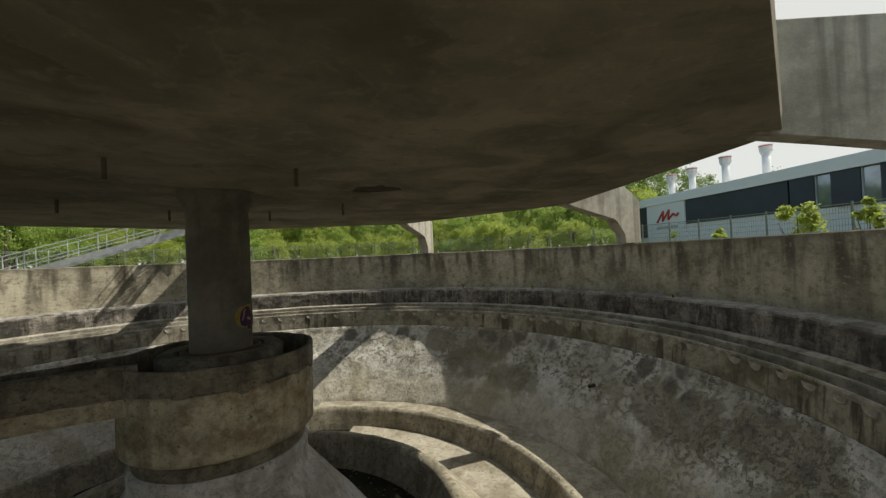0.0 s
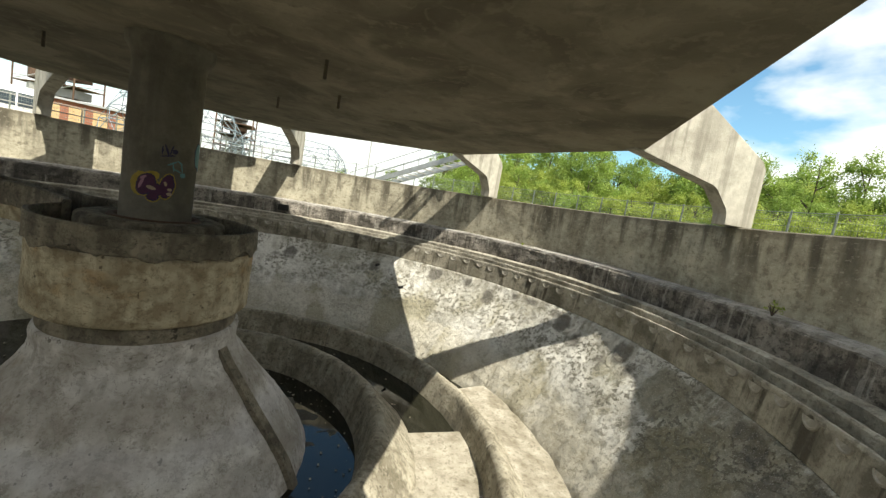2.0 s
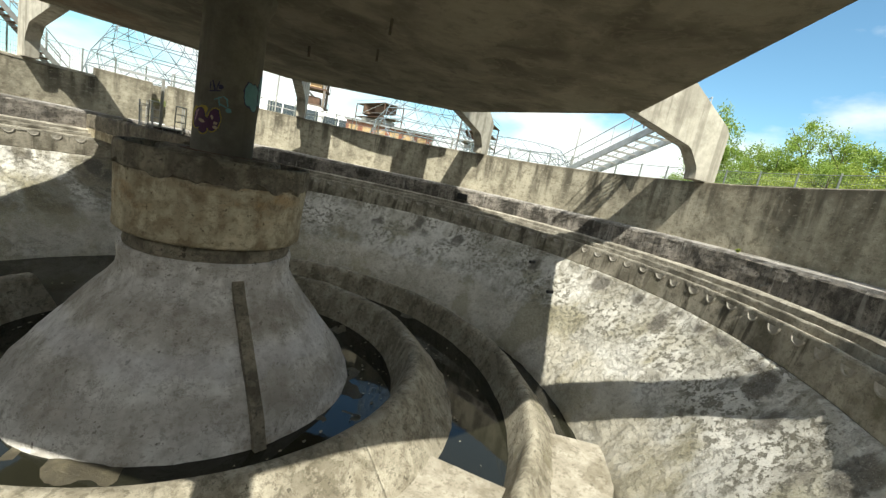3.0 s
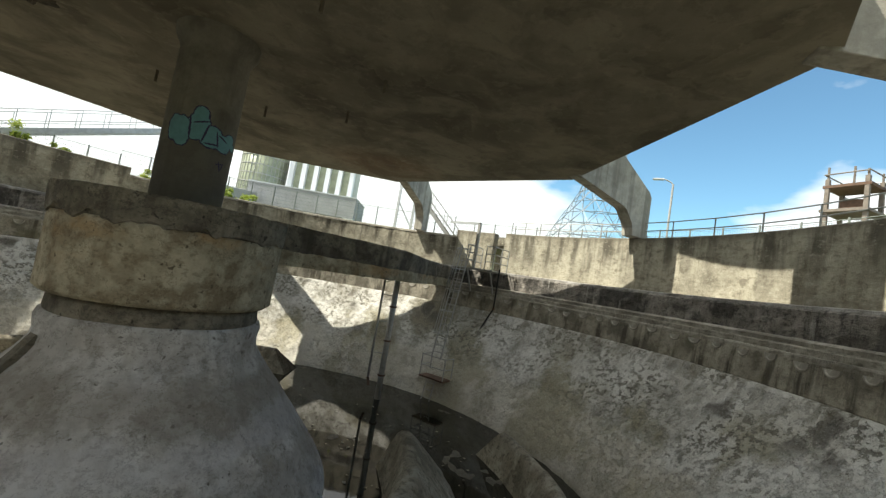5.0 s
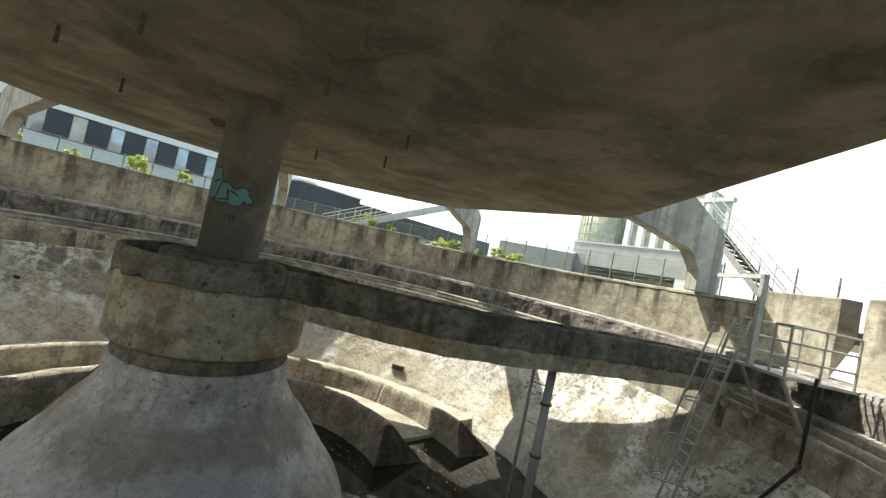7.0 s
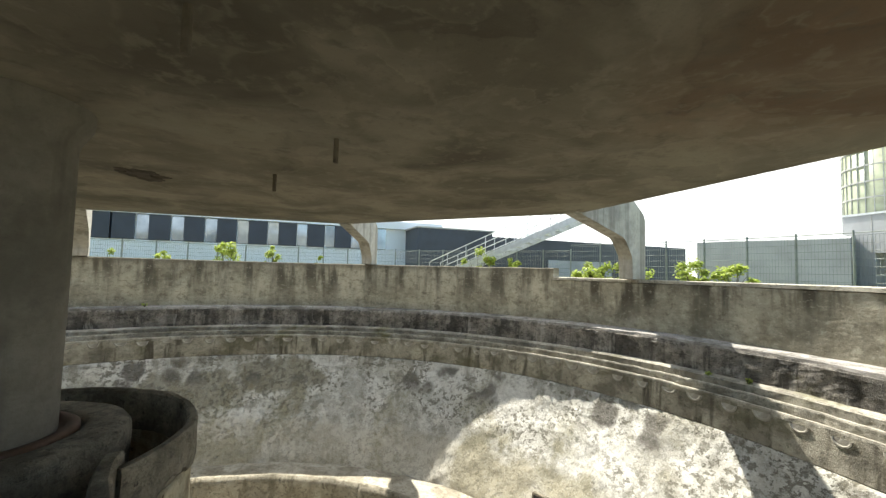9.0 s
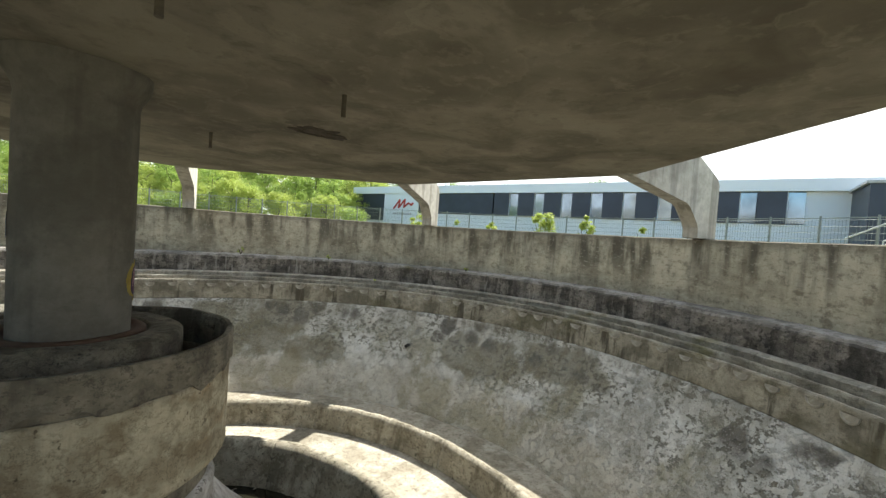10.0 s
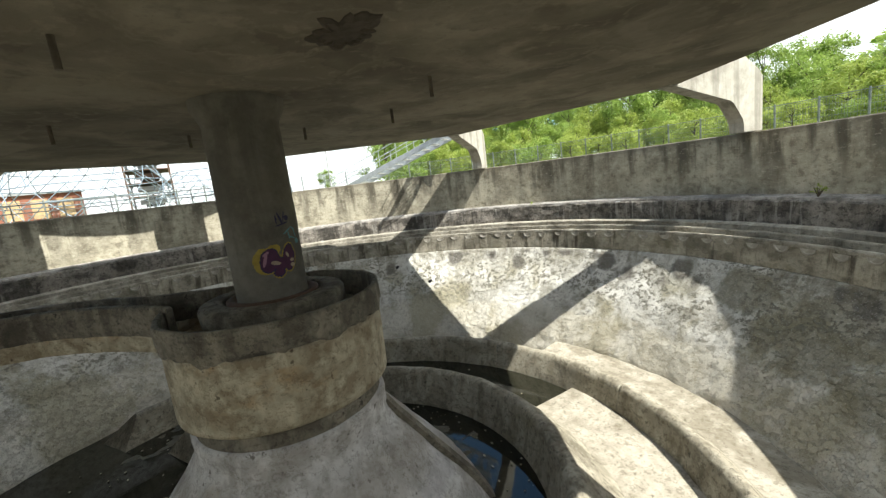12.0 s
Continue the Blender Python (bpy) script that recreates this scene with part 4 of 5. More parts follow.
outline = [(10.8, Z_D - 0.02), (13.28, 0.97), (13.42, 0.88), (13.80, 0.44), (13.86, 0.30), (13.86, 0.0), (14.74, 0.0), (14.74, 1.62), (14.6, 1.82), (12.7, 2.92), (10.8, 3.2)]
for k in range(8):
    az = A0 + 45 * k - (2.3 if k in (3, 4) else 0.0)
    low = k in (4, 5)
    leg = thing("frame_leg", "cranked concrete frame carrying the tank from the parapet", "frame", pol(14.35, az, -0.34 if low else 0.0), az, "frames round the tank")
    pts = [(x - 14.35, z + (0.34 if low else 0.0)) for x, z in outline]
    if low:
        pts = [(x, 0.0 if abs(z - 0.34) < 1e-6 else z) for x, z in pts]
    bm = prism(pts, 0.46)
    bmesh.ops.bevel(bm, geom=bm.edges[:], offset=0.018, segments=1, affect="EDGES")
    part("beam", bm, FRAME, leg)
    if k in (0, 1, 6):
        for q in range(5):
            a = q * 1.9
            part("paint_tag", boxed((-0.25 + 0.11 * q, 0.231, 0.25 + 0.08 * math.sin(a)), (-0.22 + 0.11 * q, 0.236, 0.62 + 0.1 * math.cos(a)), Matrix.Rotation(0.25 * math.sin(3 * a), 4, "Y")), INK, leg)

# ---- platform, ladder, rails ----
def rail_run(pts, height, r=0.024, mids=2, posts=True):
    """Posts and rails over a line of foot points: (posts, rails) as pairs of ends."""
    up = Vector((0, 0, height))
    ps = [(Vector(p), Vector(p) + up) for p in pts] if posts else []
    rs = []
    for a, b in zip(pts, pts[1:]):
        for k in range(mids + 1):
            h = Vector((0, 0, height * (1 - k / (mids + 1))))
            rs.append((Vector(a) + h, Vector(b) + h))
    return ps, rs


def rails_onto(parent, pts, height, m=STEEL, mids=2, r=0.024):
    ps, rs = rail_run(pts, height, r, mids)
    for p in ps:
        part("post", rods([p], r * 1.15, 8), m, parent)
    for q in rs:
        part("rail", rods([q], r, 8), m, parent)


deck = thing("access_platform", "steel access platform with railings against the parapet", "platform", pol(13.25, -118.0, -2.0), -118.0)
part("deck", boxed((-0.95, -0.75, -0.06), (0.55, 0.75, 0.0)), STEEL, deck, "steel grating deck")
rails_onto(deck, [(0.5, 0.72, 0), (-0.9, 0.72, 0), (-0.9, 0.25, 0)], 1.05)
rails_onto(deck, [(-0.9, -0.3, 0), (-0.9, -0.72, 0), (-0.2, -0.72, 0), (0.5, -0.72, 0)], 1.05)
part("tall_post", boxed((-0.98, 0.2, -0.05), (-0.86, 0.32, 2.1)), STEEL, deck)
part("head_beam", boxed((-0.98, 0.2, 2.0), (-0.88, 1.9, 2.1)), PALE_STEEL, deck)
for y in (-0.6, 0.6):
    part("brace", rods([((-0.85, y, -0.05), (-0.12, y, -1.35))], 0.04, 8), STEEL, deck)

ladder = thing("ladder", "long steel ladder with safety hoops down the sloping basin wall", "ladder", pol(10.95, -114.6, -6.75), -114.6)
top, foot = Vector((1.5, 0.1, 5.75)), Vector((0.1, 0, 0.1))
for y in (-0.23, 0.23):
    off = Vector((0, y, 0))
    part("stile", rods([(foot + off, top + off)], 0.034, 8), STEEL, ladder)
for k in range(19):
    c = foot.lerp(top, (k + 0.5) / 19)
    part("rung", rods([(c - Vector((0, 0.23, 0)), c + Vector((0, 0.23, 0)))], 0.019, 6), STEEL, ladder)
for k in range(5):
    c = foot.lerp(top, 0.28 + 0.17 * k)
    pts = [c + Vector((-0.62 * math.sin(math.pi * i / 8), 0.3 * math.cos(math.pi * i / 8), 0)) for i in range(9)]
    part("hoop", rods(list(zip(pts, pts[1:])), 0.02, 6), STEEL, ladder)
for i in (2, 4, 6):
    o = Vector((-0.62 * math.sin(math.pi * i / 8), 0.3 * math.cos(math.pi * i / 8), 0))
    part("hoop_strap", rods([(foot.lerp(top, 0.28) + o, foot.lerp(top, 0.96) + o)], 0.016, 6), STEEL, ladder)
stage = thing("lower_landing", "small rusted steel landing with rails low on the bowl", "platform", pol(10.65, -117.6, -6.75), -117.6)
part("deck", boxed((-0.55, -0.6, -0.06), (0.55, 0.6, 0.0)), RUST, stage)
rails_onto(stage, [(-0.52, 0.57, 0), (-0.52, -0.57, 0), (0.1, -0.57, 0)], 0.85, STEEL, 1, 0.02)
rails_onto(stage, [(0.15, 0.57, 0), (-0.52, 0.57, 0)], 0.85, STEEL, 1, 0.02)
for y in (-0.2, 0.2):
    part("stile", rods([((-0.45, y, -0.02), (-0.75, y, -1.15))], 0.022, 6), STEEL, stage)
for k in range(4):
    part("rung", rods([((-0.5 - 0.075 * k, -0.2, -0.2 - 0.28 * k), (-0.5 - 0.075 * k, 0.2, -0.2 - 0.28 * k))], 0.014, 6), STEEL, stage)
for y in (-0.5, 0.5):
    part("bracket", rods([((0.2, y, -0.05), (0.62, y, -0.5))], 0.03), RUST, stage)

down = thing("downpipe", "thin dark pipe cranked down the bowl from the platform", "pipe", pol(13.1, -121.6, -2.4))
line = [pol(12.98, -121.4, -1.9), pol(12.9, -121.6, -3.7), pol(12.3, -120.4, -4.85), pol(11.3, -118.6, -6.1)]
for p, q in zip(line, line[1:]):
    under(part("pipe", rods([(p, q)], 0.035, 8), RUBBER_AND_HOLES, None), down)
under(part("flange", rods([(line[1] - Vector((0, 0, 0.05)), line[1] + Vector((0, 0, 0.05)))], 0.06, 10), RUST, None), down)

# a low box drain cut in the bowl, and the dark block on the ledge
niche = thing("drain_opening", "small dark rectangular drain opening in the bowl", "drain", pol(10.78, -47.5, -6.55), -47.5)
part("frame", boxed((-0.12, -0.32, -0.12), (0.02, 0.32, 0.14), None, 0.02), BAND, niche)
# solid black plate: the opening's inner shade is given as colour
part("hole", boxed((-0.135, -0.25, -0.07), (-0.11, 0.25, 0.09)), RUBBER_AND_HOLES, niche)
stop = thing("drain_box", "small dark outlet box on the ledge", "box", pol(13.78, 174.5, -2.38), 174.5)
part("body", boxed((-0.14, -0.28, -0.2), (0.1, 0.28, 0.12), None, 0.02), RUBBER_AND_HOLES, stop)
for r, az, z in ((11.42, 36.4, -5.06), (11.3, 139.0, -5.05), (11.6, 147.0, -4.3)):
    h = thing("weep_hole", "dark weep hole in the sprayed concrete", "drain", pol(r, az, z), az)
    # black plug, its colour standing for the shade inside the hole
    part("hole", rods([((-0.06, 0, 0.04), (0.2, 0, 0.04))], 0.065, 12), RUBBER_AND_HOLES, h)


# ---- plants ----
def leaf_mesh(name, n, spread, size, m, seed, gaps=True):
    """A cloud of small folded leaves filling lobes of the given spread."""
    rng = random.Random(seed)
    lobes = []
    for _ in range(max(9, n // 120)):
        a, h = rng.uniform(0, 2 * math.pi), rng.uniform(-1, 1)
        k = rng.uniform(0.35, 0.9) * math.sqrt(max(0.05, 1 - h * h * 0.8))
        lobes.append((Vector((math.cos(a) * k * spread[0], math.sin(a) * k * spread[0], h * spread[1] * 0.8)), rng.uniform(0.16, 0.36) * spread[0]))
    vs, fs = [], []
    for _ in range(n):
        c, r = lobes[rng.randrange(len(lobes))]
        d = Vector((rng.gauss(0, 1), rng.gauss(0, 1), rng.gauss(0, 0.8))).normalized()
        p = c + d * r * (rng.random() ** 0.6) * rng.uniform(0.85, 1.3)
        s = size * rng.uniform(0.6, 1.35)
        q = Euler((rng.uniform(-0.9, 0.9), rng.uniform(-0.9, 0.9), rng.uniform(0, 6.28)))
        b = len(vs)
        for x, y, z in ((-0.5, 0, 0), (0, -0.32, 0.08), (0.5, 0, 0), (0, 0.32, 0.08)):
            w = Vector((x * s, y * s, z * s))
            w.rotate(q)
            vs.append(p + w)
        fs.append((b, b + 1, b + 2, b + 3))
    return mesh_of(name, vs, fs, m)


def trunk_bm(h, r, rng, limbs=6):
    bm = bmesh.new()
    p = Vector((0, 0, 0))
    pts = [p]
    for i in range(5):
        p = p + Vector((rng.uniform(-0.08, 0.08) * h * 0.2, rng.uniform(-0.08, 0.08) * h * 0.2, h / 5))
        pts.append(p)
    for i in range(5):
        rod(bm, pts[i], pts[i + 1], r * (1 - i * 0.17), 7, r * (1 - (i + 1) * 0.17))
    for i in range(limbs):
        q = pts[2 + i % 3]
        a = rng.uniform(0, 6.28)
        rod(bm, q, q + Vector((math.cos(a) * h * 0.24, math.sin(a) * h * 0.24, h * rng.uniform(0.12, 0.28))), r * 0.4, 5, r * 0.1)
    return bm


def tree(kind, seed, h, wide, n, m, size, label):
    rng = random.Random(seed)
    t = thing("tree", label, "tree", (0, 0, -60), 0, "trees beyond the basin")
    part("trunk", trunk_bm(h * 0.8, 0.05 + h * 0.014, rng), BARK, t)
    crown = put("crown", leaf_mesh("crown", n, (wide, h * 0.40), size, m, seed), t)
    crown.matrix_basis = pose(0, 0, h * 0.58)
    return t


KINDS = [
    tree("a", 1, 8.0, 2.3, 8000, LEAF, 0.17, "tall leafy green tree at the wood's edge"),
    tree("b", 2, 7.0, 2.0, 7000, LEAF, 0.15, "bright green young tree at the wood's edge"),
    tree("c", 3, 8.6, 2.4, 8000, LEAF_DARK, 0.17, "dark green tree deep in the wood"),
    tree("d", 4, 6.0, 2.1, 7000, LEAF_LIME, 0.15, "yellow-green young tree in full sun"),
    tree("e", 5, 3.4, 1.7, 5000, LEAF_LIME, 0.12, "low yellow-green sapling before the wood"),
    tree("f", 6, 3.0, 1.6, 5000, LEAF, 0.12, "low green sapling before the wood"),
]
Z_G = -0.75
rng = random.Random(11)
first = {}


def plant_tree(k, x, y, s, rz, slim=1.0):
    m = pose(x, y, Z_G - 0.1, 0, 0, rz)
    if k not in first:
        first[k] = KINDS[k]
        KINDS[k].matrix_basis = m
        ob = KINDS[k]
    else:
        ob = copy_thing(KINDS[k], m)
    ob.scale = (s * slim, s * slim, s * rng.uniform(0.92, 1.1))


for row, (r, count, ks, s0) in enumerate(((26, 30, (4, 5, 4), 0.8), (31, 30, (1, 3, 3, 1), 0.66), (36, 28, (0, 3, 1, 3), 0.82), (42, 26, (2, 0, 3, 1), 0.95), (50, 22, (2, 0, 1), 1.12))):
    for i in range(count):
        az = 60 + (154 - 60) * (i + rng.uniform(0.1, 0.9)) / count
        rr = r + rng.uniform(-2.2, 2.2)
        tall = 1.22 if az < 88 and r > 32 else 1.0
        plant_tree(ks[rng.randrange(len(ks))], *pol(rr, az, 0).xy, tall * s0 * rng.uniform(0.82, 1.2), rng.uniform(0, 360))
for x, y, s, k in ((34, 26, 0.8, 0), (38, 20, 0.85, 2), (41, 14, 0.8, 0), (44, 8, 0.8, 1), (36, 31, 0.9, 2), (30, 34, 0.95, 0), (47, 2, 0.8, 2), (-36, 14, 0.45, 1), (-42, 11, 0.5, 0), (-44, 5, 0.4, 1), (24, 36, 0.95, 2), (20, 40, 1.05, 0)):
    plant_tree(k, x, y, s, rng.uniform(0, 360))

for i in range(16):
    az = 100 + 56 * (i + rng.uniform(0.2, 0.8)) / 16
    plant_tree((0, 1, 3, 0)[i % 4], *pol(rng.uniform(33, 41), az, 0).xy, rng.uniform(1.0, 1.3), rng.uniform(0, 360), 0.72)

# far woods as one soft line of foliage
np.random.seed(4)
vs_all = leaf_mesh("far_woods", 16000, (1, 1), 0.75, LEAF, 5)
co = np.empty(len(vs_all.vertices) * 3)
vs_all.vertices.foreach_get("co", co)
co = co.reshape(-1, 4, 3)
mid = co.mean(axis=1, keepdims=True)
az = np.radians(np.random.uniform(58, 158, len(co)))
rad = np.random.uniform(54, 66, len(co))
hgt = Z_G + np.random.uniform(0, 1, len(co)) ** 0.8 * (7.4 + 1.4 * np.sin(az * 23) + 0.9 * np.sin(az * 61))
co = co - mid + np.stack([rad * np.cos(az), rad * np.sin(az), hgt], 1)[:, None]
vs_all.vertices.foreach_set("co", co.ravel())
vs_all.update()
tagged(put("far_woods", vs_all), "dense green wood in the distance", "wood", kind="stuff")


def bush(x, y, w, h, m, seed, z=Z_G, n=900, size=0.12, label="bushy lime-green shrub outside the parapet"):
    b = thing("shrub", label, "shrub", (x, y, z), 0, "shrubs round the parapet")
    rg = random.Random(seed)
    bm = bmesh.new()
    for i in range(6):
        a = i * 1.05
        rod(bm, (0, 0, 0), (math.cos(a) * w * 0.55, math.sin(a) * w * 0.55, h * rg.uniform(0.6, 0.9)), 0.018, 5, 0.006)
    part("stems", bm, BARK, b)
    c = put("leaves", leaf_mesh("leaves", n, (w, h * 0.5), size, m, seed), b)
    c.matrix_basis = pose(0, 0, h * 0.62)
    return b


for i, (r, az, w, h, n) in enumerate(((15.9, 19.5, 0.75, 1.5, 900), (15.8, 12.5, 0.42, 1.35, 500), (16.0, -24.5, 0.7, 1.35, 800), (16.0, -30.5, 0.4, 1.05, 350), (15.9, 4.0, 0.3, 1.0, 250), (15.9, 29.0, 0.35, 1.0, 300), (15.8, 43.0, 0.55, 1.15, 500), (15.6, -42.5, 0.7, 0.85, 700), (15.6, -46.0, 0.7, 0.8, 700), (15.7, -49.5, 0.5, 0.75, 450), (15.9, -56.0, 0.7, 0.85, 600), (16.0, -60.0, 0.5, 0.8, 400), (15.8, 36.0, 0.4, 0.95, 300))):
    bush(*pol(r, az, 0).xy, w * 1.2, h * 1.08, LEAF_LIME, 40 + i, n=int(n * 1.7))
for i, (az, s) in enumerate(((74.5, 0.20), (58.0, 0.14), (30.0, 0.10), (118.0, 0.07), (-66.0, 0.10), (-62.0, 0.07), (-88.0, 0.12), (-92.0, 0.11), (-84.0, 0.08), (48.0, 0.06))):
    bush(*pol(13.6 if i > 3 else 13.95, az, 0).xy, s, s * 1.5, LEAF_LIME, 80 + i, Z_LEDGE - 0.03 if i < 4 else -2.80, 120, 0.06, "small yellow-green weed growing on the ledge")

# ---- ground and fence ----
vs, fs = lathe([(14.8, -1.05), (R_OUT + 0.03, Z_G), (15.6, Z_G - 0.01), (17, Z_G - 0.02), (22, Z_G - 0.1), (40, Z_G - 0.2), (120, Z_G - 0.3), (700, Z_G - 1), (3000, Z_G - 2)], 0, 360, 120)
tagged(put("ground", mesh_of("ground", vs, fs, GRASS)), "rough grass and gravel round the basin", kind="structure")

R_F = 16.9
fence = thing("fence", "galvanised wire-mesh fence with slim posts round the basin", "fence", (0, 0, Z_G))
bays = 84
a = [pol(R_F, 0, 0), pol(R_F, 360 / bays, 0)]
bm = bmesh.new()
for k in range(16):
    p = a[0].lerp(a[1], (k + 0.5) / 16)
    rod(bm, p + Vector((0, 0, 0.06)), p + Vector((0, 0, 1.5)), 0.004, 4)
for k in range(9):
    z = Vector((0, 0, 0.06 + 0.18 * k))
    rod(bm, a[0] + z, a[1] + z, 0.005, 4)
infill = part("mesh_panel", bm, FENCE, fence)
post = part("post", rods([(a[0], a[0] + Vector((0, 0, 1.62)))], 0.028, 8), FENCE, fence)
top = part("top_rail", rods([(a[0] + Vector((0, 0, 1.56)), a[1] + Vector((0, 0, 1.56)))], 0.014, 6), FENCE, fence)
for i in range(1, bays):
    for one in (infill, post, top):
        ob = put(one.name.split(".")[0], one.data, fence)
        ob.matrix_basis = pose(0, 0, 0, 0, 0, i * 360 / bays)
        ob.scale.z = 1.15 if 255 < i * 360 / bays < 318 else 1.0

# steel handrail on the parapet beside the platform
hand = thing("parapet_handrail", "slim galvanised handrail along the parapet top", "railing", pol(14.6, 225, 0))
pts = [pol(14.62, az, 0.0) for az in np.arange(241, 172, -6.0)]
ps, rs = rail_run(pts, 0.62, 0.022, 1)
for p in ps:
    under(part("post", rods([p], 0.024, 8), STEEL, None), hand)
for q in rs:
    under(part("rail", rods([q], 0.02, 8), STEEL, None), hand)


# ---- stairs ----
def stair(name, label, a, b, wide, m, solid):
    """A straight steel stair between two places, with stringers, treads and rails."""
    a, b = Vector(a), Vector(b)
    s = thing(name, label, "stairs", a)
    d = b - a
    flat = Vector((d.x, d.y, 0)).normalized()
    side = Vector((-flat.y, flat.x, 0)) * wide / 2
    for k in (-1, 1):
        bm = bmesh.new()
        o = [side * k + Vector((0, 0, z)) for z in (-0.14, 0.14)]
        t = side.normalized() * 0.03
        c = [bm.verts.new(p) for p in (o[0] - t, o[1] - t, o[1] + t, o[0] + t)] + [bm.verts.new(p + d) for p in (o[0] - t, o[1] - t, o[1] + t, o[0] + t)]
        for f in ((0, 1, 2, 3), (7, 6, 5, 4), (0, 4, 5, 1), (1, 5, 6, 2), (2, 6, 7, 3), (3, 7, 4, 0)):
            bm.faces.new([c[i] for i in f])
        part("stringer", bm, m, s)
        up = Vector((0, 0, 1.0))
        n = max(3, int(d.length / 1.1))
        for i in range(n + 1):
            p = d * (i / n) + side * k
            part("baluster", rods([(p, p + up)], 0.018, 6), m, s)
        for z in (0.45, 1.0):
            part("rail", rods([(side * k + Vector((0, 0, z)), d + side * k + Vector((0, 0, z)))], 0.022, 6), m, s)
    n = max(4, int(abs(d.z) / 0.18))
    for i in range(n):
        p = d * ((i + 0.5) / n)
        bm = bmesh.new()
        for mid in (-0.11, 0.0, 0.11):
            c = [p + side * u + flat * (v + mid) + Vector((0, 0, w)) for w in (-0.02, 0.02) for u, v in ((-1, -0.018), (1, -0.018), (1, 0.018), (-1, 0.018))]
            c = [bm.verts.new(q) for q in c]
            for f in ((3, 2, 1, 0), (4, 5, 6, 7), (0, 1, 5, 4), (1, 2, 6, 5), (2, 3, 7, 6), (3, 0, 4, 7)):
                bm.faces.new([c[q] for q in f])
        part("tread", bm, solid, s)
    return s


stair("outside_stair", "grey steel stair rising past the wood side of the tank", (-17.0, 5.2, Z_G), (-9.6, 10.5, 2.0), 1.2, PALE_STEEL, STEEL)
stair("upper_stair", "short steel flight rising over the basin to the tank top", (-10.4, 9.6, 1.9), (-7.3, 9.0, 4.6), 1.0, PALE_STEEL, STEEL)
stair("outside_stair", "long pale steel stair with open treads beside the low parapet", (16.9, -4.6, Z_G), (12.2, -12.6, 2.95), 1.1, PALE_STEEL, PALE_STEEL)
stair("outside_stair", "dark steel stair with railings down from the tank's top", (-4.1, -15.7, Z_G), (-0.7, -15.9, 2.75), 0.9, STEEL, RUST)
portal = thing("steel_portal", "pale steel portal frame at the head of the stair", "frame", (-1.0, -16.9, Z_G))
for x, y in ((0, 0), (1.0, 0.1)):
    part("post", boxed((x - 0.07, y - 0.07, 0), (x + 0.07, y + 0.07, 4.4)), PALE_STEEL, portal)
part("head", boxed((-0.2, -0.08, 4.3), (1.3, 0.18, 4.48)), PALE_STEEL, portal)
for z in (0.8, 2.4):
    part("diagonal", rods([((0, 0, z), (1.0, 0.1, z + 1.55))], 0.05), PALE_STEEL, portal)

# ---- the long white and dark hall ----
run = Vector((0.356, -0.934)).normalized()


def facade(x, y, z, k):
    """A frame whose x runs along the hall's front, k times as large."""
    return Matrix(((run.x * k, -run.y * k, 0, x), (run.y * k, run.x * k, 0, y), (0, 0, k, z), (0, 0, 0, 1)))


hall = new("long_hall")
hall.matrix_basis = facade(15.0, 29.1, 0.18, 1.29)
tagged(hall, "long low hall with white and anthracite cladding and tall windows", "building")
LEN = 24.7


def wall_piece(name, lo, hi, m, label=""):
    return part(name, boxed(lo, hi), m, hall, label)


wall_piece("base_wall", (0, 0.15, -2.0), (LEN + 3.4, 12, 0.86), WHITE, "white clad base")
wall_piece("core_wall", (0.05, 0.3, 0.86), (LEN - 0.1, 11.9, 2.12), DARK)
wall_piece("roof", (-0.1, -0.05, 2.12), (LEN + 3.5, 12.1, 2.58), WHITE, "white roof edge")
wall_piece("end_panel", (0.05, 0.1, 0.3), (3.0, 0.3, 2.12), DARK, "anthracite end panel")
sign_wall = wall_piece("sign_wall", (3.0, 0.02, -1.0), (6.0, 0.3, 2.12), WHITE, "white panel with a red zigzag emblem")
wall_piece("dark_panel", (6.0, 0.1, 0.86), (11.4, 0.3, 2.12), DARK, "anthracite panel")
for i in range(9):
    x = 11.5 + i * 1.47
    w = wall_piece("pier", (x, 0.06, 0.86), (x + 0.9, 0.3, 2.12), DARK)
    g = part("window", boxed((x + 0.92, 0.16, 0.9), (x + 1.45, 0.22, 2.08)), GLASS, hall, "tall reflecting window")
    part("frame", boxed((x + 0.9, 0.12, 0.86), (x + 0.935, 0.2, 2.12)), PALE_STEEL, g)
wall_piece("link_wall", (LEN, 0.2, 0.86), (LEN + 3.3, 11.8, 2.12), WHITE)
# red zigzag emblem and unreadable line below
zig = [(3.9, 1.10), (4.45, 1.72), (4.35, 1.15), (4.9, 1.75), (4.8, 1.2), (5.2, 1.5), (5.45, 1.36), (5.6, 1.5)]
for (xa, za), (xb, zb) in zip(zig, zig[1:]):
    part("emblem_stroke", rods([((xa, 0.0, za), (xb, 0.0, zb))], 0.055, 6), RED, sign_wall)
for i in range(9):
    part("letter_bar", boxed((3.85 + i * 0.19, 0.0, 0.72), (3.98 + i * 0.19, 0.02, 0.86)), STEEL, sign_wall)
dark = new("dark_annex")
dark.matrix_basis = facade(24.1, -3.25, 0.12, 1.28)
tagged(dark, "low anthracite clad annex beside the white hall", "building")
part("wall", boxed((0.0, 0.05, -2.0), (4.6, 11, 2.12)), DARK, dark)
part("wall", boxed((4.6, 0.15, -2.0), (20.6, 11, 1.86)), DARK, dark)
part("roller_door", boxed((8.6, 0.05, -1.0), (13.6, 0.2, 0.6)), GREY, dark, "grey roller door")
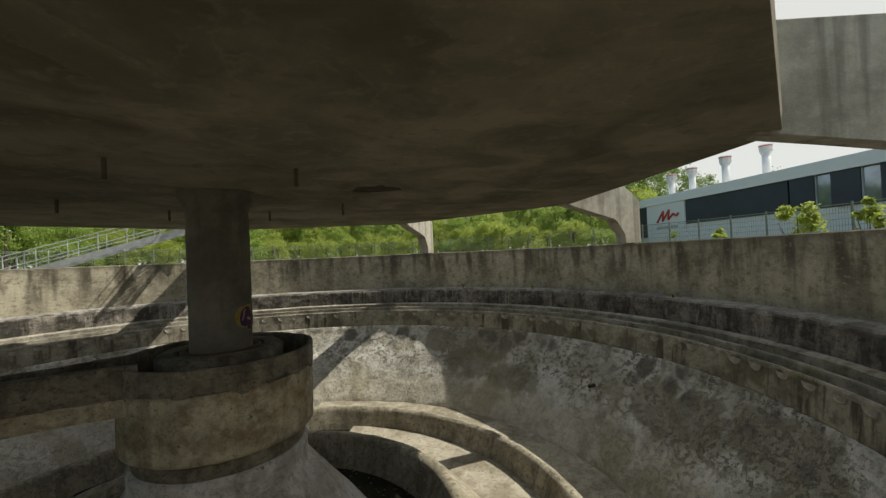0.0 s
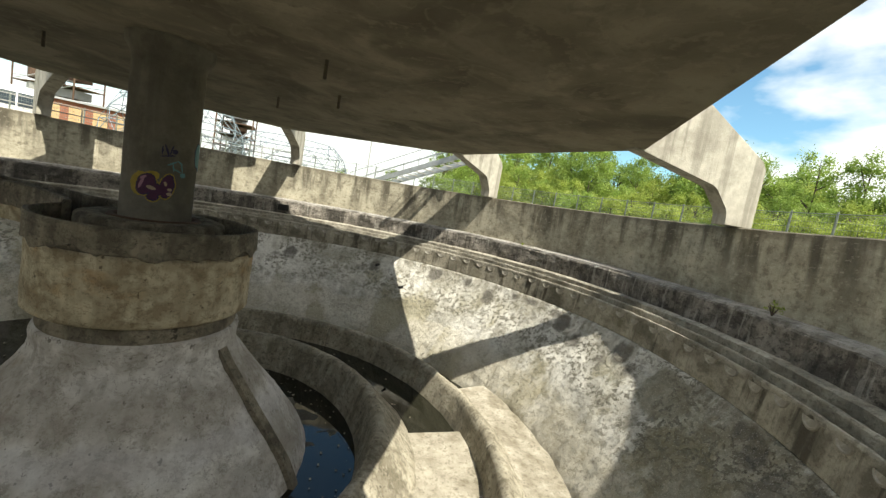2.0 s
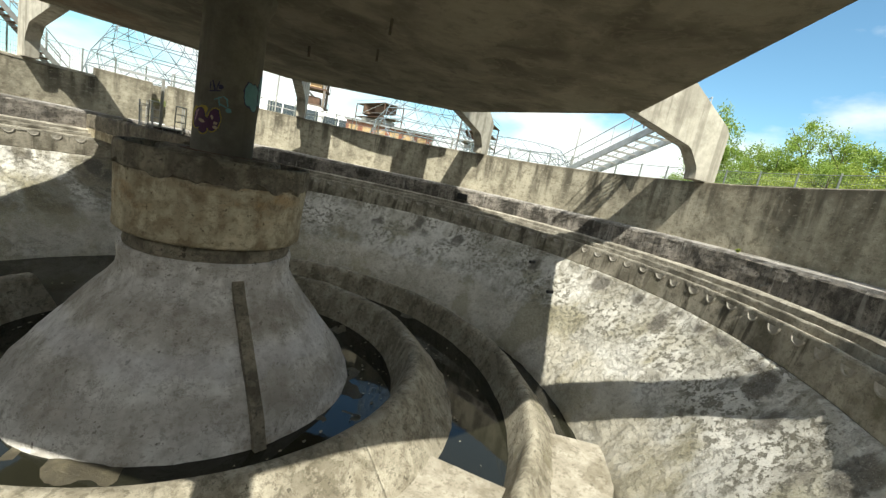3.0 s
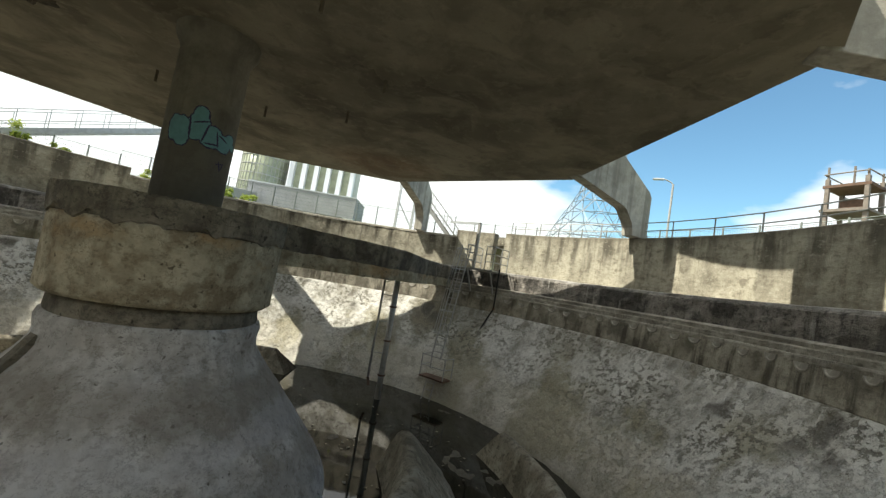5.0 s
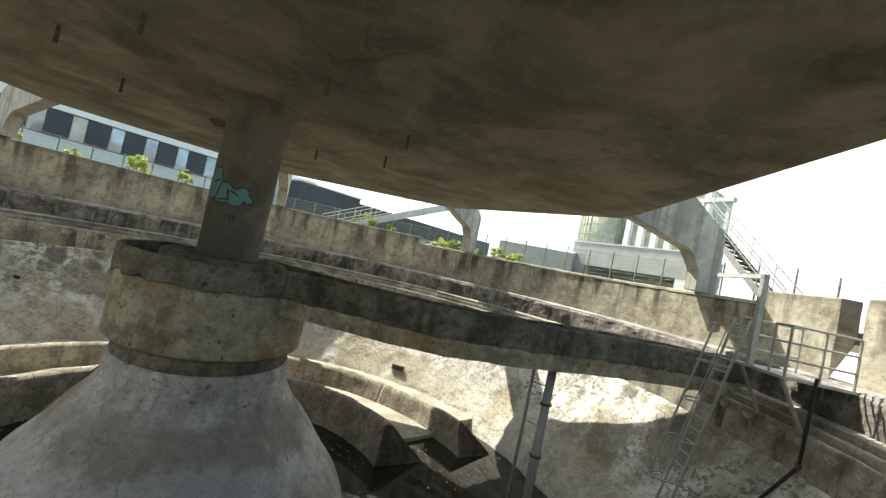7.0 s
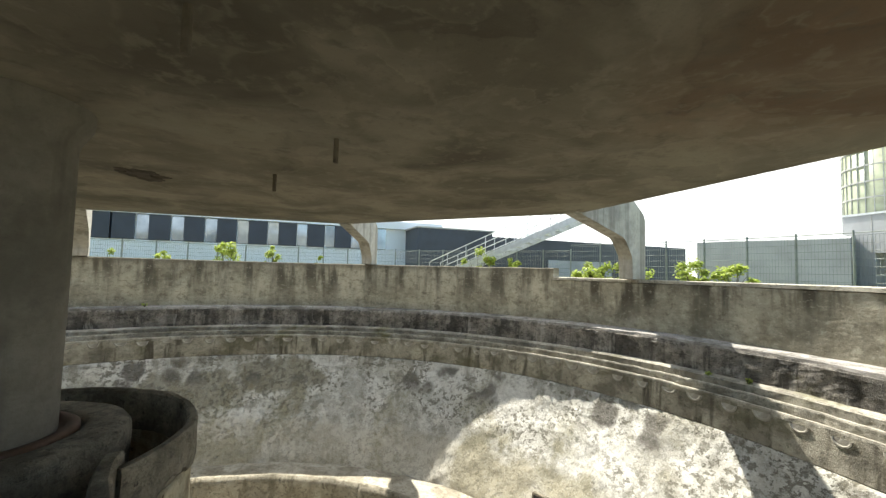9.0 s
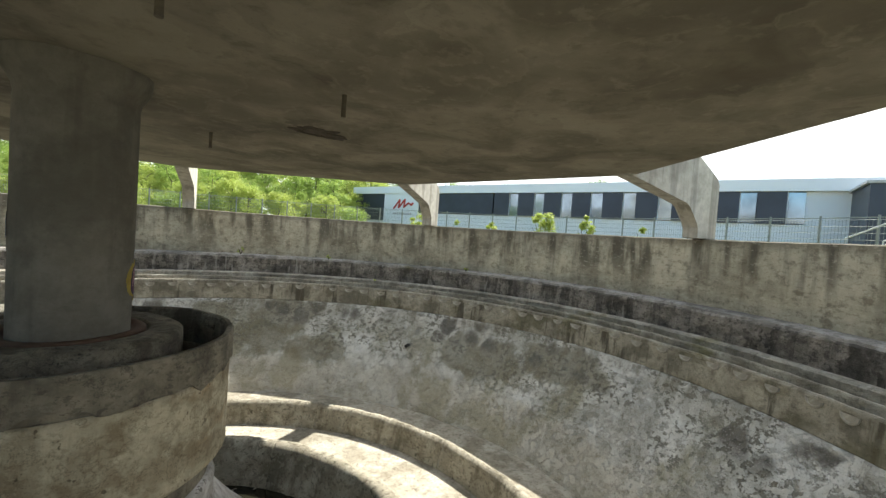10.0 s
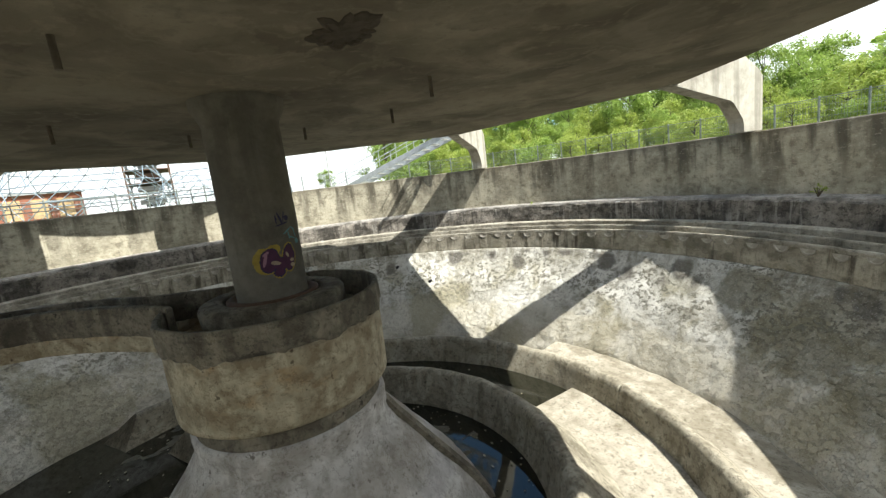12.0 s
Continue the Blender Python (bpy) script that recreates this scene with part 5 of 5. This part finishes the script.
part("roof_edge", boxed((-0.1, -0.02, 2.12), (4.7, 11, 2.2)), STEEL, dark)
for i, (x, y, z) in enumerate(((18.1, 25.0, 5.15), (19.0, 23.6, 5.3), (20.2, 21.4, 5.5), (22.1, 20.5, 5.85))):
    c = thing("roof_vent", "white ventilation pipe with red-banded cap on the roof", "vent", (x, y, 3.51), 0, "vents on the hall roof")
    h = z - 3.51
    part("pipe", rods([((0, 0, 0), (0, 0, h - 0.45))], 0.22, 14), WHITE, c, "", True)
    part("neck", rods([((0, 0, h - 0.5), (0, 0, h - 0.36))], 0.28, 14), PALE_STEEL, c)
    part("cap", rods([((0, 0, h - 0.38), (0, 0, h))], 0.36, 8), PALE_STEEL, c)
    part("band", rods([((0, 0, h - 0.06), (0, 0, h + 0.01))], 0.375, 8), RED, c, "red band")
    part("cap_top", rods([((0, 0, h), (0, 0, h + 0.05))], 0.40, 8), WHITE, c)

# ---- grey works building with the glazed drum and white fins ----
Q0, Q1 = Vector((16.0, -25.2)), Vector((6.6, -26.9))
run = (Q1 - Q0).normalized()
G = Matrix(((run.x, -run.y, 0, Q0.x), (run.y, run.x, 0, Q0.y), (0, 0, 1, 0), (0, 0, 0, 1)))
works = new("works_building")
works.matrix_basis = G
tagged(works, "grey rendered works building on legs over an open passage", "building")
W = (Q1 - Q0).length
part("upper_wall", boxed((0, 0, 1.15), (W, 5, 3.0)), GREY, works)
part("leg_wall", boxed((0, 0.02, -1.0), (1.3, 5, 1.15)), GREY, works)
part("leg_wall", boxed((W - 0.9, 0.02, -1.0), (W, 5, 1.15)), WHITE, works)
part("back_wall", boxed((1.3, 4.6, -1.0), (W - 0.9, 5, 1.15)), WHITE, works)
part("coping", boxed((-0.05, -0.05, 3.0), (W + 0.05, 5, 3.1)), PALE_STEEL, works)
for i in range(6):
    part("joint", boxed((1.2 + i * 1.1, -0.012, 1.18), (1.22 + i * 1.1, 0.0, 2.98)), STEEL, works)
drum = thing("glazed_drum", "tall round drum clad in green-grey glazed panels with steel bands", "drum", (18.2, -30.5, 0.0))
part("body", rods([((0, 0, -1), (0, 0, 8.4))], 2.2, 48), GREENISH, drum, "", True)
for z in (2.6, 3.5, 4.4, 5.3, 6.2, 7.1, 8.0):
    part("band", rods([((0, 0, z), (0, 0, z + 0.08))], 2.24, 48), STEEL, drum)
for i in range(36):
    p = pol(2.22, i * 10, 0)
    part("mullion", rods([(p, p + Vector((0, 0, 8.4)))], 0.025, 4), STEEL, drum)
fins = thing("fin_tower", "tower with tall white vertical fins before green glazing", "tower", (12.0, -30.6, 0.0), math.degrees(math.atan2(run.y, run.x)))
part("core", boxed((-3.1, 0.3, -1), (3.2, 3.2, 8.8)), GREENISH, fins)
for i in range(6):
    part("fin", boxed((-3.2 + i * 1.2, -0.25, 1.0), (-2.76 + i * 1.2, 0.35, 9.0)), WHITE, fins)
shed = thing("shed", "grey steel-clad shed with a sloping roof", "shed", (18.5, -24.0, -1.0), -47)
part("wall", prism([(-4, 0), (-4, 2.7), (4, 3.7), (4, 0)], 6.0), GREY, shed)
part("gate", boxed((-1.5, -3.05, 0.0), (1.0, -3.0, 1.6)), DARK, shed)


# ---- lattice towers ----
def lattice(name, x, y, shape, sides, levels, label, r=0.033):
    """A bell-shaped open steel lattice: rings, legs and diagonals."""
    t = thing(name, label, "lattice tower", (x, y, Z_G - 0.2))
    zs = np.linspace(shape[0][1], shape[-1][1], levels)
    rs = np.interp(zs, [s[1] for s in shape], [s[0] for s in shape])
    pts = [[pol(rr, 360 * k / sides + (0 if i % 2 else 180 / sides), z) for k in range(sides)] for i, (rr, z) in enumerate(zip(rs, zs))]
    for i in range(levels):
        vs, fs = [], []
        for p in pts[i]:
            out = Vector((p.x, p.y, 0)).normalized() * r
            vs += [p + out, p + Vector((0, 0, r)), p - out, p - Vector((0, 0, r))]
        for k in range(sides):
            j = (k + 1) % sides
            fs += [(k * 4 + q, j * 4 + q, j * 4 + (q + 1) % 4, k * 4 + (q + 1) % 4) for q in range(4)]
        put("ring", mesh_of("ring", vs, fs, BLUE_STEEL), t)
        if i + 1 < levels:
            for k in range(sides):
                for j in (k, (k + (-1 if i % 2 else 1)) % sides):
                    vs, fs = [], []
                    a, b = pts[i][k], pts[i + 1][j]
                    q = (b - a).to_track_quat("Z", "Y")
                    for p in (a, b):
                        vs += [p + q @ Vector((r * 0.8 * math.cos(w), r * 0.8 * math.sin(w), 0)) for w in (0, 1.57, 3.14, 4.71)]
                    put("brace", mesh_of("brace", vs, [(n, (n + 1) % 4, 4 + (n + 1) % 4, 4 + n) for n in range(4)], BLUE_STEEL), t)
    return t


BELL = [(5.0, 0.0), (4.8, 1.6), (4.2, 3.2), (3.1, 4.9), (2.1, 6.6), (1.6, 8.2), (1.35, 10.5)]
lattice("lattice_tower", -13.9, -24.7, [(q * 0.9, z) for q, z in BELL], 14, 12, "bell-shaped blue-grey steel lattice tower beyond the parapet")
lattice("lattice_tower", -26.2, -8.0, BELL[:-1] + [(1.35, 10.0), (1.3, 15.0)], 14, 16, "tall bell-shaped blue-grey steel lattice tower")
lattice("lattice_dome", -29.5, 0.0, [(5.2, 0), (5.0, 1.6), (4.4, 2.8), (3.6, 3.5)], 16, 5, "low round steel lattice frame")


def scaffold(name, x, y, rz, sx, sy, sz, label, decks=5):
    s = thing(name, label, "scaffold", (x, y, Z_G - 0.1), rz)
    for px in (-sx / 2, sx / 2):
        for py in (-sy / 2, sy / 2):
            part("upright", boxed((px - 0.06, py - 0.06, 0), (px + 0.06, py + 0.06, sz)), RUST, s)
    for i in range(decks):
        z = sz * (i + 1) / decks
        part("deck", boxed((-sx / 2 - 0.08, -sy / 2 - 0.08, z - 0.07), (sx / 2 + 0.08, sy / 2 + 0.08, z)), RUST, s)
        for py in (-sy / 2, sy / 2):
            part("rail", rods([((-sx / 2, py, z + 0.45), (sx / 2, py, z + 0.45))], 0.03), STEEL, s)
        part("drum", rods([((-sx * 0.2, 0, z - sz / decks * 0.8), (-sx * 0.2, 0, z - 0.15))], sx * 0.17, 12), RUST if i % 2 else STEEL, s)
        part("vessel", boxed((0.05 * sx, -sy * 0.3, z - sz / decks * 0.62), (0.4 * sx, sy * 0.3, z - 0.3)), GREY if i % 3 else RUST, s)
        part("diagonal", rods([((-sx / 2, -sy / 2, z - sz / decks), (sx / 2, -sy / 2, z))], 0.04), PALE_STEEL, s)
    return s


def furnace(x, y, rz):
    """A slim process tower: dull posts, uneven decks, a zigzag stair on one side, masts on top."""
    f = thing("furnace_tower", "slim weathered steel process tower with decks and rusty hoppers", "tower", (x, y, Z_G - 0.1), rz)
    f.scale = (1.6, 1.6, 1.72)
    for px in (-0.7, 0.7):
        for py in (-0.7, 0.7):
            part("upright", boxed((px - 0.08, py - 0.08, 0), (px + 0.08, py + 0.08, 6.0)), DULL, f)
    for i, z in enumerate((1.2, 2.3, 3.4, 4.5, 5.6)):
        w = 0.95 if i % 2 else 0.8
        part("deck", boxed((-w, -0.85, z), (w, 0.85, z + 0.12)), DULL if i % 2 else RUST, f)
        if i < 4:
            part("hopper", boxed((-0.45, -0.4, z + 0.15), (0.5 - 0.1 * i, 0.4, z + 0.55 + 0.1 * (i % 2))), RUST if i % 2 else OCHRE, f)
        lo, hi = (-0.8, 0.8) if i % 2 else (0.8, -0.8)
        part("flight", rods([((-1.0, lo, z - 1.0), (-1.0, hi, z))], 0.07), PALE_STEEL, f)
        part("rail", rods([((-1.0, -0.85, z + 0.5), (-1.0, 0.85, z + 0.5)), ((-1.0, -0.85, z), (-1.0, -0.85, z + 0.5)), ((-1.0, 0.85, z), (-1.0, 0.85, z + 0.5))], 0.025), PALE_STEEL, f)
    for px, py, h in ((-0.7, 0.7, 0.7), (0.7, -0.7, 0.85), (0.7, 0.7, 0.6), (0.1, 0.0, 0.95)):
        part("mast", rods([((px, py, 5.7), (px, py, 5.7 + h))], 0.045), DULL, f)
    part("rail", rods([((-0.8, -0.8, 6.2), (0.8, -0.8, 6.2)), ((0.8, -0.8, 6.2), (0.8, 0.8, 6.2)), ((0.8, 0.8, 6.2), (-0.8, 0.8, 6.2))], 0.03), DULL, f)


furnace(-31.7, -25.4, 32)
scaffold("furnace_works", -46.0, -26.0, 60, 9.0, 3.0, 7.4, "dark rusty steelworks frame behind the brick wall", 4)
scaffold("furnace_works", -33.5, -5.5, 5, 4.0, 3.0, 5.2, "rusty open steel frame with pipes and decks", 5)
brick = thing("brick_building", "low red brick building with pale ochre panels", "building", (-31.5, -14.5, Z_G - 0.3), 115)
part("wall", boxed((-4.4, -2, 0), (4.4, 2, 3.1)), BRICK, brick)
for i in range(6):
    part("panel", boxed((-4.1 + i * 1.4, 2.0, 1.4), (-3.2 + i * 1.4, 2.03, 2.75)), OCHRE, brick)
    part("panel", boxed((-4.1 + i * 1.4, -2.03, 1.4), (-3.2 + i * 1.4, -2.0, 2.75)), OCHRE, brick)
part("roof", boxed((-4.6, -2.2, 3.1), (4.6, 2.2, 3.25)), GREY, brick)


# ---- vans ----
def van(x, y, rz, label):
    v = thing("van", label, "van", (x, y, Z_G - 0.15), rz, "white vans beyond the parapet")
    bm = prism([(-2.7, 0.35), (-2.7, 2.25), (-2.45, 2.4), (1.35, 2.4), (1.75, 2.2), (2.25, 1.35), (2.75, 1.15), (2.85, 0.9), (2.85, 0.35)], 1.95)
    bmesh.ops.bevel(bm, geom=bm.edges[:], offset=0.07, segments=2, affect="EDGES")
    body = part("body", bm, CAR, v, "", True)
    for s in (-1, 1):
        for x0, x1 in ((-2.3, -1.05), (-0.95, 0.25), (0.35, 1.35)):
            part("side_window", boxed((x0, s * 0.985 - 0.012, 1.35), (x1, s * 0.985 + 0.012, 2.05)), DARK_GLASS, v)
        for x0 in (-1.75, 1.75):
            w = part("wheel", rods([((x0, s * 0.75, 0.34), (x0, s * 0.98, 0.34))], 0.34, 20), RUBBER_AND_HOLES, v)
            part("rim", rods([((x0, s * 0.975, 0.34), (x0, s * 0.99, 0.34))], 0.2, 14), STEEL, w)
        part("headlight", boxed((2.8, s * 0.72 - 0.16, 0.85), (2.87, s * 0.72 + 0.16, 1.05), None, 0.02), DARK_GLASS, v)
    part("windscreen", boxed((-0.02, -0.82, -0.45), (0.02, 0.82, 0.42), pose(2.02, 0, 1.78, 0, -30, 0)), DARK_GLASS, v)
    v.scale = (1.25, 1.3, 1.42)
    part("bumper", boxed((2.75, -0.95, 0.35), (2.93, 0.95, 0.62), None, 0.04), RUBBER_AND_HOLES, v)
    return v


van(-24.8, -22.5, -48, "white passenger van parked far beyond the parapet")
van(-29.5, -21.5, -52, "second white van with dark windows")


# ---- lamps and masts ----
def lamp_post(x, y, h, rz):
    p = thing("street_lamp", "slim grey street lamp with a curved arm", "street lamp", (x, y, Z_G), rz, "street lamps")
    part("pole", rods([((0, 0, 0), (0, 0, h))], 0.05, 10), STEEL, p)
    pts = [Vector((0, 0, h))] + [Vector((0.12 * i, 0, h + 0.25 * math.sin(i * 0.4))) for i in range(1, 5)]
    part("arm", rods(list(zip(pts, pts[1:])), 0.03), STEEL, p)
    part("head", boxed((0.4, -0.1, h + 0.2), (0.95, 0.1, h + 0.29), None, 0.03), PALE_STEEL, p)


lamp_post(-14.65, -13.6, 4.6, -20)
lamp_post(-8.7, -30.0, 4.3, -30)
mast = thing("flag_mast", "thin grey mast behind the fence", "mast", (-18.7, 5.9, Z_G))
part("pole", rods([((0, 0, 0), (0, 0, 3.6))], 0.035, 8), STEEL, mast)

# ---- litter on the floor ----
rng = random.Random(7)
vs, fs = [], []
for i in range(300):
    az, r = rng.uniform(0, 360), rng.choice((rng.uniform(4.2, 5.1), rng.uniform(6.9, 7.8), rng.uniform(4.3, 10.0)))
    p = pol(r, az, Z_WATER + 0.015)
    s = rng.uniform(0.02, 0.055)
    b = len(vs)
    for k in range(5):
        a = k * 1.2566 + rng.uniform(-0.4, 0.4)
        vs.append(p + Vector((s * math.cos(a), s * math.sin(a) * 0.7, rng.uniform(0, 0.02))))
    fs.append(tuple(range(b, b + 5)))
tagged(put("leaf_litter", mesh_of("leaf_litter", vs, fs, RIDGE)), "pale leaf litter floating on the water", "litter", kind="stuff")
